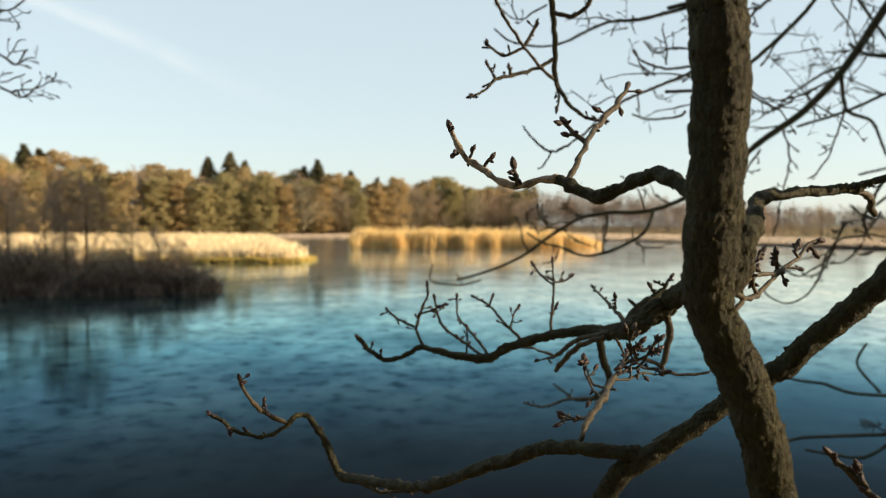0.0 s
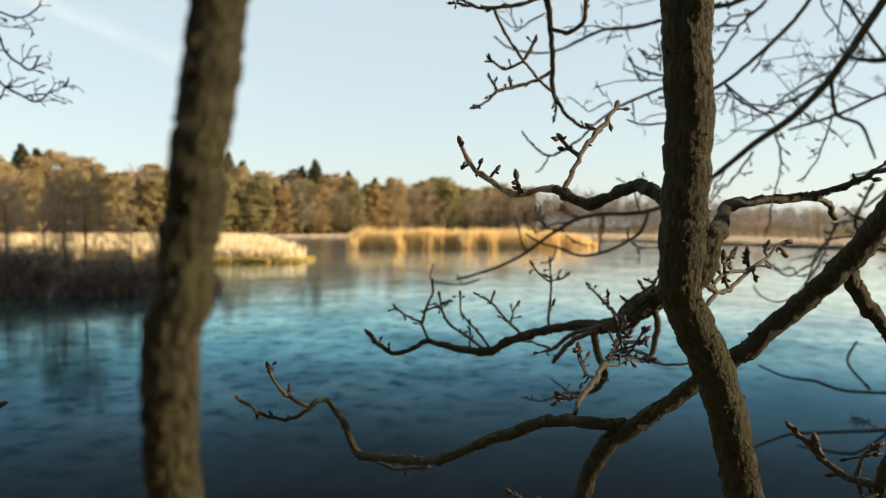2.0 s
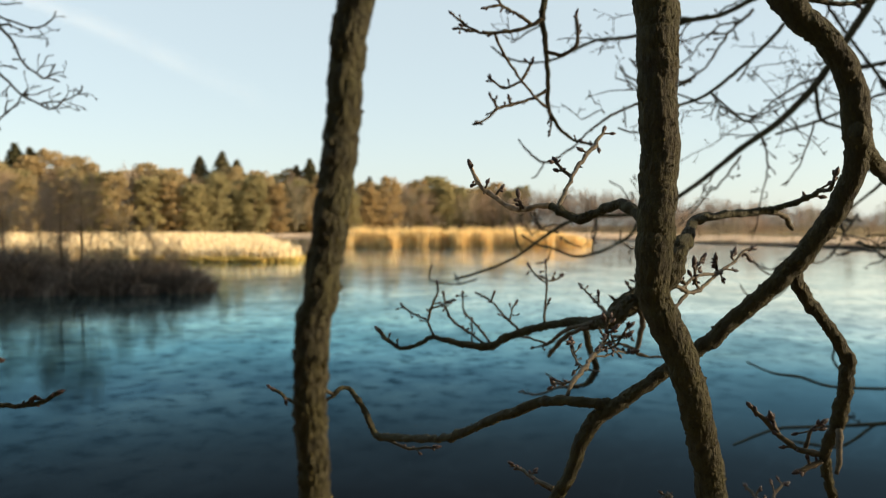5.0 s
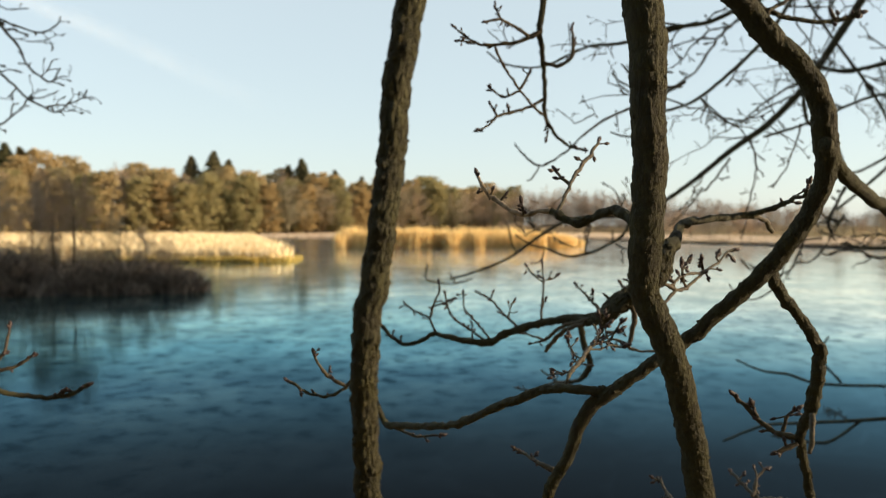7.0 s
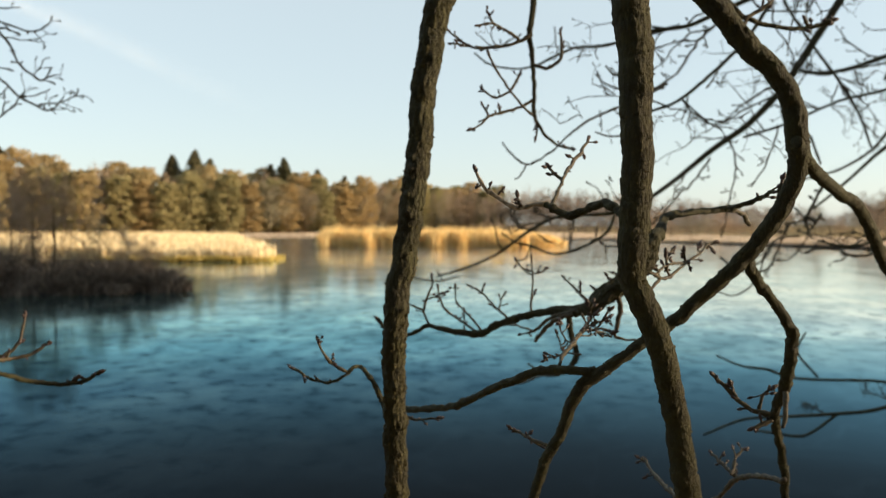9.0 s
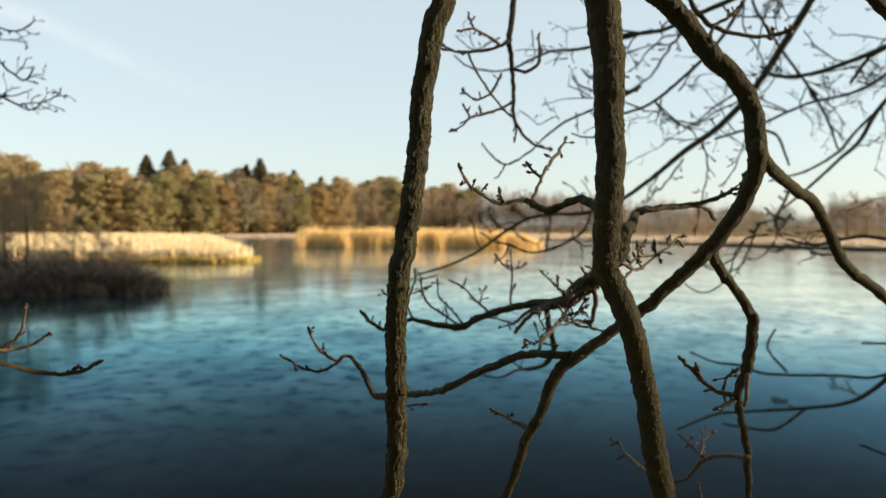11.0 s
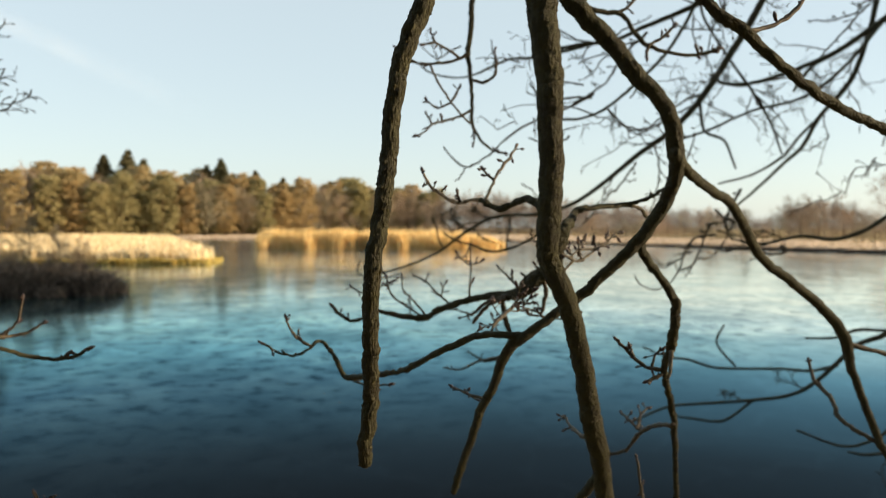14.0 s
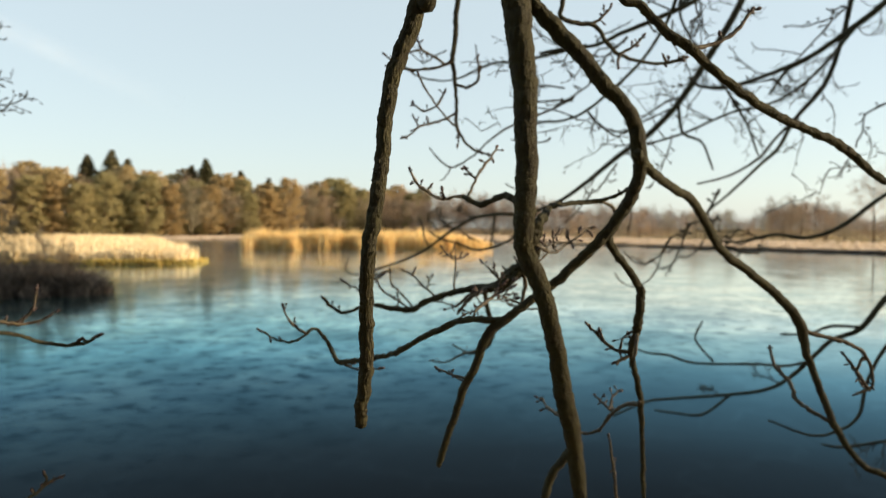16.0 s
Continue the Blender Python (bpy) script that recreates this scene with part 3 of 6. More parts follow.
def sticks(segs, sides=3):
    verts, faces = [], []
    for a, b, ra, rb, _ in segs:
        w = b - a
        w = w / (np.linalg.norm(w) + 1e-9)
        s = np.cross(w, (0.3, 0.5, 0.81))
        s /= np.linalg.norm(s) + 1e-9
        u = np.cross(w, s)
        i = len(verts)
        for c, r in ((a, ra), (b, rb)):
            for k in range(sides):
                an = 2 * math.pi * k / sides
                verts.append(c + (s * math.cos(an) + u * math.sin(an)) * r)
        for k in range(sides):
            j = (k + 1) % sides
            faces.append((i + k, i + j, i + sides + j, i + sides + k))
    return verts, faces


def bare_tree(height, seed, haze=0.030, kind="bare_tree", label="leafless deciduous tree with fine brown winter twigs", depth=3, girth=0.015):
    rng = np.random.default_rng(seed)
    tree = empty(kind)
    trunk, path = far_trunk(height, height * girth, rng, tree, 0.8)
    segs = []
    for k in range(15):
        u = rng.uniform(0.03, 0.98)
        z = u * height * 0.8
        a = rng.uniform(0, 2 * math.pi)
        x, y = np.interp(z, path[:, 2], path[:, 0]), np.interp(z, path[:, 2], path[:, 1])
        fork_out((x, y, z), (math.cos(a), math.sin(a), rng.uniform(0.4, 1.1)), height * 0.30 * (1.12 - 0.6 * u), height * 0.006, depth, rng, segs)
    segs = [(a, b, max(ra, haze * 0.5 if d == 0 else haze * 0.35), max(rb, haze * 0.3), d) for a, b, ra, rb, d in segs]
    v, f = sticks(segs)
    mesh_object("crown", v, f, BARE, tree, smooth=False)
    return tagged(tree, label, "tree", "lakeside wood")


def far_woods():
    rng = np.random.default_rng(11)
    kinds = [pine_tree(15.0, 1), pine_tree(14.0, 2), pine_tree(16.0, 3), pine_tree(13.0, 4), bare_tree(14.0, 5), bare_tree(15.0, 6), bare_tree(13.0, 8), spruce_tree(16.0, 9), spruce_tree(15.0, 10)]
    used = set()

    def plant(i, x, y, scale, turn=None):
        ob = kinds[i]
        m = Matrix.Translation((x, y, land_height(x, y) - 0.1)) @ Matrix.Rotation(rng.uniform(0, 6.28) if turn is None else turn, 4, "Z") @ Matrix.Scale(scale, 4)
        if i in used:
            c = copy_thing(ob, m)
            c.scale = (scale,) * 3
        else:
            used.add(i)
            ob.matrix_basis = m
    # the wood across the lake: its front edge recedes to the right
    front_x = [-120, -85, -50, -20, 10, 45]
    front_y = [118, 128, 150, 175, 205, 240]
    tall_x = [-120, -70, -45, -20, 10, 60]
    tall = [0.98, 0.92, 0.90, 0.87, 0.86, 0.86]
    for row in range(6):
        x = -125.0 + 2 * row
        while x < 27:
            y = np.interp(x, front_x, front_y) + row * 6 + rng.uniform(-2.5, 2.5)
            s = np.interp(x, tall_x, tall) * rng.uniform(0.80, 1.08) * (1 + 0.03 * row)
            leafy = 0.8 if x < -15 else 0.65 if x < 4 else 0.4
            pick = rng.choice([0, 1, 2, 3]) if rng.random() < leafy else rng.choice([4, 5, 6])
            plant(int(pick), x, y, s)
            x += rng.uniform(3.0, 5.2) * (1 + 0.08 * row)
    # a closed row of pines behind them
    x = -118.0
    while x < 31:
        y = np.interp(x, front_x, front_y) + 38 + rng.uniform(-3, 3)
        plant(int(rng.choice([0, 1, 2, 3])), x, y, np.interp(x, tall_x, tall) * rng.uniform(1.0, 1.12))
        x += rng.uniform(3.2, 5.0)
    # spruces that stand above the skyline
    for x, y, s in ((-53.5, 176, 1.10), (-48.5, 176, 1.25), (-45.4, 177, 1.13), (-34.2, 190, 1.11), (-30.8, 190, 1.14), (-23.9, 200, 1.08), (-17.1, 201, 0.97), (-84, 155, 1.22), (-81, 155, 1.16)):
        plant(int(rng.choice([7, 8])), x, y, s)
    # scattered trees on the right-hand shore
    for x, y, s in ((60.6, 79.5, 0.60), (76, 88, 0.5), (82, 95, 0.5), (66, 104, 0.40), (86, 84, 0.7), (58, 118, 0.38), (92, 100, 0.6), (70, 122, 0.24), (62.5, 100, 0.42), (64.6, 99, 0.43), (67.2, 98, 0.34), (69.4, 97, 0.20)):
        plant(int(rng.choice([4, 5, 6])), x, y, s)
    # low scrub behind the right-hand shore
    for k in range(52):
        turn = 17 + 26 * (k + rng.random()) / 52
        d = rng.uniform(112, 155)
        s = rng.uniform(0.14, 0.20) if 28.3 < turn < 30.4 else rng.uniform(0.18, 0.34)
        x, y = d * math.sin(math.radians(turn)), d * math.cos(math.radians(turn))
        if y > shore(x) + 3:
            plant(int(rng.choice([4, 5, 6])), x, y, s)
    # an unseen wood added on the near bank, behind and beside the walk, to throw the long shade
    for k, (x, y, s) in enumerate(SHADE_WOOD):
        plant((0, 4, 2, 5)[k % 4], x, y, s, 1.7 * k)
    for x, y, s, turn in SUN_FILTER:
        plant(5, x, y, s, turn)


def far_thicket():
    """The leafless wood beyond the right-hand shore: hundreds of bare crowns, lower where it opens."""
    rng = np.random.default_rng(23)
    shapes = []
    for k in range(4):
        segs = []
        for j in range(8):
            u = rng.uniform(0.08, 0.85)
            a = rng.uniform(0, 2 * math.pi)
            fork_out((0, 0, 0.75 * u), (math.cos(a), math.sin(a), rng.uniform(0.4, 1.1)), 0.36 * (1.15 - 0.6 * u), 0.006, 2, rng, segs)
        segs.append((np.array([0, 0, -0.02]), np.array([0, 0, 0.4]), 0.016, 0.011, 2))
        segs.append((np.array([0, 0, 0.4]), np.array([0.02, 0.01, 0.85]), 0.011, 0.003, 2))
        segs = [(p, q, max(ra, 0.0030), max(rb, 0.0022), d) for p, q, ra, rb, d in segs]
        v, f = sticks(segs)
        v = np.array(v)
        v[:, 2] *= 1 / v[:, 2].max()
        shapes.append((v, np.array(f)))
    verts, faces, count = [], [], 0
    bearing = [5, 8, 13, 17, 23, 25, 27.8, 28.6, 30, 30.8, 32.5, 34, 35.4, 36, 45]
    rise = [0.050, 0.048, 0.042, 0.033, 0.0275, 0.025, 0.019, 0.011, 0.011, 0.029, 0.040, 0.037, 0.024, 0.011, 0.012]
    for k in range(150):
        turn = 6 + 36 * (k + rng.random()) / 150
        d = (205 if turn < 16 else 190 - 2.2 * (turn - 16)) + rng.uniform(-14, 22)
        x, y = d * math.sin(radians(turn)), d * math.cos(radians(turn))
        h = (2.25 + d * np.interp(turn, bearing, rise)) * rng.uniform(0.72, 1.06) + 0.2
        v, f = shapes[k % 4]
        c, s = math.cos(1.3 * k), math.sin(1.3 * k)
        wide = h * rng.uniform(0.9, 1.3)
        verts.append(np.stack([x + wide * (c * v[:, 0] - s * v[:, 1]), y + wide * (s * v[:, 0] + c * v[:, 1]), land_height(x, y) - 0.1 + h * v[:, 2]], 1))
        faces.append(f + count)
        count += len(v)
    # low scrub at its foot
    for k in range(70):
        turn = 5 + 20 * (k + rng.random()) / 70
        d = 186 - 0.8 * max(0, turn - 16) + rng.uniform(-6, 6)
        x, y = d * math.sin(radians(turn)), d * math.cos(radians(turn))
        v, f = shapes[k % 4]
        h, wide = rng.uniform(2.4, 4.2), rng.uniform(4.5, 6.5)
        verts.append(np.stack([x + wide * v[:, 0], y + wide * v[:, 1], land_height(x, y) - 0.4 + h * v[:, 2]], 1))
        faces.append(f + count)
        count += len(v)
    ob = mesh_object("far_thicket", np.concatenate(verts).tolist(), np.concatenate(faces).tolist(), THICKET, smooth=False)
    tagged(ob, "hazy grey-brown leafless wood beyond the lake", "wood", kind="stuff")


far_woods()
far_thicket()


def saplings():
    first = bare_tree(4.6, 21, 0.016, "sapling", "thin leafless brown sapling on the bog", 3, 0.022)
    spots = [(-13.3, 27.2, 0.95), (-12.35, 26.8, 0.9), (-10.2, 27.5, 0.5), (-9.4, 27.6, 0.42), (-14.5, 28.2, 0.8), (-16.2, 28.6, 0.9), (-11.6, 28.6, 0.62)]
    for i, (x, y, s) in enumerate(spots):
        m = Matrix.Translation((x, y, -0.05)) @ Matrix.Rotation(i * 1.9, 4, "Z")
        ob = first if i == 0 else copy_thing(first, m)
        ob.matrix_basis = m
        ob.scale = (s * 0.66, s * 0.66, s)
        tagged(ob, group="saplings at the bog")
    dark = pine_tree(4.2, 31)
    dark.name = "young_pine"
    dark.matrix_basis = Matrix.Translation((-15.0, 28.0, -0.1))
    dark.scale = (0.3,) * 3
    tagged(dark, "small dark pine in shade beside the bog shrubs", "tree", "young pines at the bog")
    m = Matrix.Translation((-16.9, 28.6, -0.1))
    more = copy_thing(dark, m)
    more.scale = (0.42,) * 3


saplings()


# ---- the contrail ----
def contrail():
    verts, faces = [], []
    n = 24
    for i in range(n + 1):
        u = i / n
        c = Vector((-1290, 2300, 707)).lerp(Vector((-420, 2300, 339)), u)
        c += Vector((0, 0, 10 * math.sin(u * 4)))
        w = 29 + 14 * u
        verts += [c + Vector((0.4 * w, 0, w)), c - Vector((0.4 * w, 0, w))]
    for i in range(n):
        faces.append((2 * i, 2 * i + 1, 2 * i + 3, 2 * i + 2))
    ob = mesh_object("contrail", verts, faces, TRAIL)
    uv = ob.data.uv_layers.new(name="along")
    for poly in ob.data.polygons:
        i = poly.index
        for li, (u, v) in zip(poly.loop_indices, ((i, 0), (i, 1), (i + 1, 1), (i + 1, 0))):
            uv.data[li].uv = (u / n, v)
    ob.visible_shadow = False
    tagged(ob, "faint white fading vapour trail in the sky", "contrail", kind="structure")


contrail()


# ---- the oaks ----
BUD_MESH = bud_mesh()
bud_rng = np.random.default_rng(3)
ROUTES = {}
# crumbs for each metre of limb
CRUSTED = {"hanging_limb": 3200, "side_limb": 2400, "broken_limb": 1500, "low_branch": 1300, "upper_branch": 5000, "knob_branch": 4200, "drooping_branch": 1300, "arching_branch": 1600, "back_branch": 1500, "top_branch": 900, "hanging_fork": 1500}


def bud(parent, at, way, length):
    ob = new("bud", BUD_MESH)
    ob.parent = parent
    q = Vector(way).to_track_quat("Z", "Y")
    ob.matrix_basis = Matrix.Translation(Vector(at)) @ q.to_matrix().to_4x4() @ Matrix.Diagonal((length, length, length, 1))
    return ob


def bud_tip(parent, path):
    """A terminal cluster, buds along the shoot and short budded spurs."""
    n = len(path)
    tip, way = path[-1, :3], path[-1, :3] - path[max(-4, -n), :3]
    way /= np.linalg.norm(way)
    size = min(0.0160, max(0.0122, 4.0 * path[-1, 3]))
    bud(parent, tip - way * size * 0.3, way, size * 1.1)
    for _ in range(4):
        w = way + bud_rng.normal(size=3) * 0.75
        bud(parent, tip - way * size * bud_rng.uniform(0.3, 0.8), w / np.linalg.norm(w), size * bud_rng.uniform(0.55, 0.85))
    first = max(n // 4, n - 36)
    for k in range(4):
        i = int(bud_rng.uniform(first, n - 1))
        w = bud_rng.normal(size=3) + way * 0.9
        w /= np.linalg.norm(w)
        bud(parent, path[i, :3] + w * path[i, 3] * 0.6, w, size * bud_rng.uniform(0.45, 0.7))
    if n < 8:
        return
    for k in range(3 if n > 16 else 2):
        i = int(bud_rng.uniform(first, n - 1))
        w = bud_rng.normal(size=3) * np.array([1, 0.5, 1]) + way * 0.7
        w /= np.linalg.norm(w)
        a, r = path[i, :3], 0.45 * path[i, 3] + 0.0004
        ln = bud_rng.uniform(0.008, 0.02)
        bend = a + w * ln * 0.55 + bud_rng.normal(size=3) * 0.0012
        end = a + w * ln
        v, f = tube(spline([(*a, r), (*bend, r * 0.85), (*end, r * 0.8)], 0.003), 7, 0.08, 0.2, ln)
        mesh_object("twig", v, f, TWIG, parent)
        bud(parent, end - w * 0.002, w, size * bud_rng.uniform(0.7, 0.95))
        w2 = w + bud_rng.normal(size=3) * 0.6
        bud(parent, end - w * 0.003, w2 / np.linalg.norm(w2), size * bud_rng.uniform(0.5, 0.7))


def nodes(path, gap, swell):
    """Swollen joints and ring scars at uneven gaps along young wood."""
    run = np.concatenate([[0], np.cumsum(np.linalg.norm(np.diff(path[:, :3], axis=0), axis=1))])
    at = bud_rng.uniform(0, gap)
    while at < run[-1]:
        path[:, 3] *= 1 + np.where(path[:, 3] < 0.0045, swell, 0.35 * swell) * bud_rng.uniform(0.2, 1.3) * np.exp(-((run - at) / 0.0035) ** 2)
        at += gap * bud_rng.uniform(0.35, 2.0)


def slim_tip(path):
    """Let the last third of a shoot taper, so that its buds stand out."""
    u = np.linspace(0, 1, len(path))
    path[:, 3] *= 1 - 0.38 * np.clip((u - 0.6) / 0.4, 0, 1)


def crust(limb, path, thick, seed):
    """Patches of lichen crumbs and curled bark flakes standing off a limb, as one part of it."""
    rng = np.random.default_rng(seed)
    run = np.linalg.norm(np.diff(path[:, :3], axis=0), axis=1).sum()
    verts, faces = [], []
    shape = np.array([(1, 0, 0), (0, 1, 0), (-1, 0, 0), (0, -1, 0), (0, 0, 1), (0, 0, -0.6)], float)
    sides = ((0, 1, 4), (1, 2, 4), (2, 3, 4), (3, 0, 4), (1, 0, 5), (2, 1, 5), (3, 2, 5), (0, 3, 5))
    for _ in range(int(run * thick)):
        i = int(rng.integers(1, len(path) - 1))
        p, r = path[i, :3], path[i, 3]
        if p[2] > 2.95:
            continue
        t = path[i + 1, :3] - path[i - 1, :3]
        t /= np.linalg.norm(t) + 1e-12
        w = rng.normal(size=3)
        w -= t * w.dot(t)
        w /= np.linalg.norm(w)
        if noise.noise(Vector(p + w * r) * 60 + Vector((seed, 0, 0))) < rng.uniform(0.0, 0.35):
            continue
        u = np.cross(w, t)
        size = rng.uniform(0.0006, 0.0015) * (1.0 if rng.random() < 0.85 else 1.6)
        at = p + w * (r + 0.05 * size)
        c = shape * rng.uniform(0.6, 1.3, (6, 1)) * size * np.array([1.0, 1.5, rng.uniform(0.5, 1.3)])
        n = len(verts)
        verts += [at + u * q[0] + t * q[1] + w * q[2] for q in c]
        faces += [tuple(n + k for k in g) for g in sides]
    if faces:
        tagged(mesh_object("lichen", verts, faces, LICHEN, limb, smooth=False), "crumbs of grey-green lichen and flaking bark", kind="stuff")


def branch(tree, name, rows, tip=False, step=None, jag=0.06):
    """One limb or branch of an oak, a part of it; thick ones furrowed, thin ones kinked and knobbly."""
    r = max(row[3] for row in rows)
    path = spline(rows, step or (0.0021 if r > 0.011 else 0.0024 if r > 0.005 else 0.0035), 0.5 if r > 0.011 else 0.34)
    s = 0.11 * len(rows) + 7.3 * abs(rows[0][0])
    wob = np.array([[noise.noise(Vector(p[:3]) * 55 + Vector((s, k * 9.1, 0))) for k in range(3)] for p in path])
    path[:, :3] += wob * np.minimum(path[:, 3:4], 0.0035) * (0.8 if r > 0.009 else 0.7)
    thick = r > 0.009 and name not in ("knob_branch", "back_branch", "upper_branch")
    if tip and r < 0.012:
        slim_tip(path)
    if not step and r < 0.011:
        nodes(path, 0.013, 0.34)
    sides = 10 if step else 66 if r > 0.017 else 44 if r > 0.011 else 26 if r > 0.005 else 10
    v, f = tube(path, sides, jag if thick else 0.42, 0.045 if thick else 0.22, s, True, 0 if step or r < 0.005 else min(0.0011, 0.075 * r))
    ob = mesh_object(name, v, f, SHOOT if name == "young_shoot" else BARK if r > 0.005 else TWIG, tree)
    ROUTES[ob.name] = rows
    if not step and name in CRUSTED:
        crust(ob, path, CRUSTED[name], len(rows) + int(1000 * r))
    if tip:
        bud_tip(ob, path)
    return ob


def twig(parent, rows, tip=False):
    """A side twig, a part of its branch."""
    path = spline(rows, 0.004, 0.3 if rows[0][1] < 1.9 else 0.45)
    s = 3.7 * abs(rows[0][0]) + len(rows)
    wob = np.array([[noise.noise(Vector(p[:3]) * 70 + Vector((s, k * 9.1, 0))) for k in range(3)] for p in path])
    path[:, :3] += wob * np.minimum(path[:, 3:4], 0.004) * 0.8
    thick = max(path[:, 3]) > 0.0065
    if tip:
        slim_tip(path)
    nodes(path, 0.015, 0.30)
    v, f = tube(path, 14 if thick else 8, 0.10, 0.22, s)
    ob = mesh_object("twig", v, f, BARK if thick else TWIG, parent)
    if tip:
        bud_tip(parent, path)
    return ob


def spray(parent, count, length, radius, seed, depth=1, droop=0.10):
    """Fine side twigs, kinked at every joint, scattered along a limb, each a part of it."""
    rng = np.random.default_rng(seed)
    path = spline(ROUTES[parent.name], 0.05)

    def grow(p, w, ln, r, d, segs):
        n = rng.integers(4, 7)
        for i in range(n):
            w = w + rng.normal(size=3) * 0.24 + np.array([0, 0, -droop * 0.4 + 0.20 * rng.random()])
            w /= np.linalg.norm(w)
            q = p + w * ln / n
            segs.append((p, q, r * (1 - 0.13 * i), r * (1 - 0.13 * (i + 1)), d))
            if d > 0 and rng.random() < 0.45:
                s = rng.normal(size=3)
                s -= w * s.dot(w)
                s /= np.linalg.norm(s)
                grow(q, w * 0.75 + s * 0.75, ln * rng.uniform(0.3, 0.6), r * 0.62, d - 1, segs)
            if rng.random() < 0.6:
                s = rng.normal(size=3) + w * 0.6 + np.array([0, 0, 0.3])
                s /= np.linalg.norm(s)
                k = q + s * rng.uniform(0.015, 0.045)
                segs.append((q, k, r * 0.5, r * 0.42, 0))
                segs.append((k, k + s * r * 2.2, r * 0.75, r * 0.4, 0))
            p = q
        segs.append((p, p + w * r * 3.5, r * 1.2, r * 0.5, 0))
    for _ in range(count):
        segs = []
        i = int(rng.integers(len(path) // 6, len(path) - 1))
        t = path[i + 1, :3] - path[i, :3]
        t /= np.linalg.norm(t) + 1e-9
        s = rng.normal(size=3) * np.array([1, 1, 1])
        s -= t * s.dot(t)
        s /= np.linalg.norm(s)
        grow(path[i, :3], t * 0.7 + s * rng.uniform(0.4, 0.9), length * rng.uniform(0.4, 1.15), min(radius, path[i, 3] * 0.7), depth, segs)
        v, f = sticks(segs, 5)
        mesh_object("twig", v, f, TWIG, parent)


def sprig(parent, rows):
    """A fine crooked twig of the outer crown with short spurs, each ending in a knot of buds."""
    rng = np.random.default_rng(int(abs(rows[0][0]) * 900 + abs(rows[-1][2]) * 700))
    path = spline([(x, y, z, 1.2 * r) for x, y, z, r in rows], 0.02, 0.36)
    s = 5.1 * abs(rows[0][0])
    wob = np.array([[noise.noise(Vector(p[:3]) * 16 + Vector((s, k * 9.1, 0))) for k in range(3)] for p in path])
    path[:, :3] += wob * 0.009
    nodes(path, 0.05, 0.3)
    v, f = tube(path, 6, 0.05, 0.2, s)
    segs = []
    i = int(rng.integers(1, 4))
    while i < len(path):
        p, r = path[i, :3], path[i, 3]
        t = path[min(i + 1, len(path) - 1), :3] - path[i - 1, :3]
        t /= np.linalg.norm(t) + 1e-9
        w = rng.normal(size=3)
        w = w - t * w.dot(t)
        w = w / np.linalg.norm(w) + 0.8 * t + np.array([0, 0, 0.25])
        w /= np.linalg.norm(w)
        n = int(rng.integers(1, 4))
        for k in range(n):
            q = p + w * rng.uniform(0.018, 0.042)
            segs.append((p, q, 0.62 * r, 0.52 * r, 0))
            if rng.random() < 0.35:
                w2 = w + rng.normal(size=3) * 0.6
                w2 /= np.linalg.norm(w2)
                segs.append((q, q + w2 * 0.022, 0.5 * r, 0.45 * r, 0))
                segs.append((q + w2 * 0.02, q + w2 * 0.034, 0.95 * r, 0.3 * r, 0))
            p, w = q, w + rng.normal(size=3) * 0.35
            w /= np.linalg.norm(w)
        segs.append((p - 0.004 * w, p + w * 0.008, 0.7 * r, 1.15 * r, 0))
        segs.append((p + w * 0.008, p + w * 0.02, 1.15 * r, 0.3 * r, 0))
        i += int(rng.integers(3, 9))
    v2, f2 = sticks(segs, 5)
    base = len(v)
    return mesh_object("twig", list(v) + list(v2), list(f) + [tuple(base + a for a in g) for g in f2], TWIG, parent)


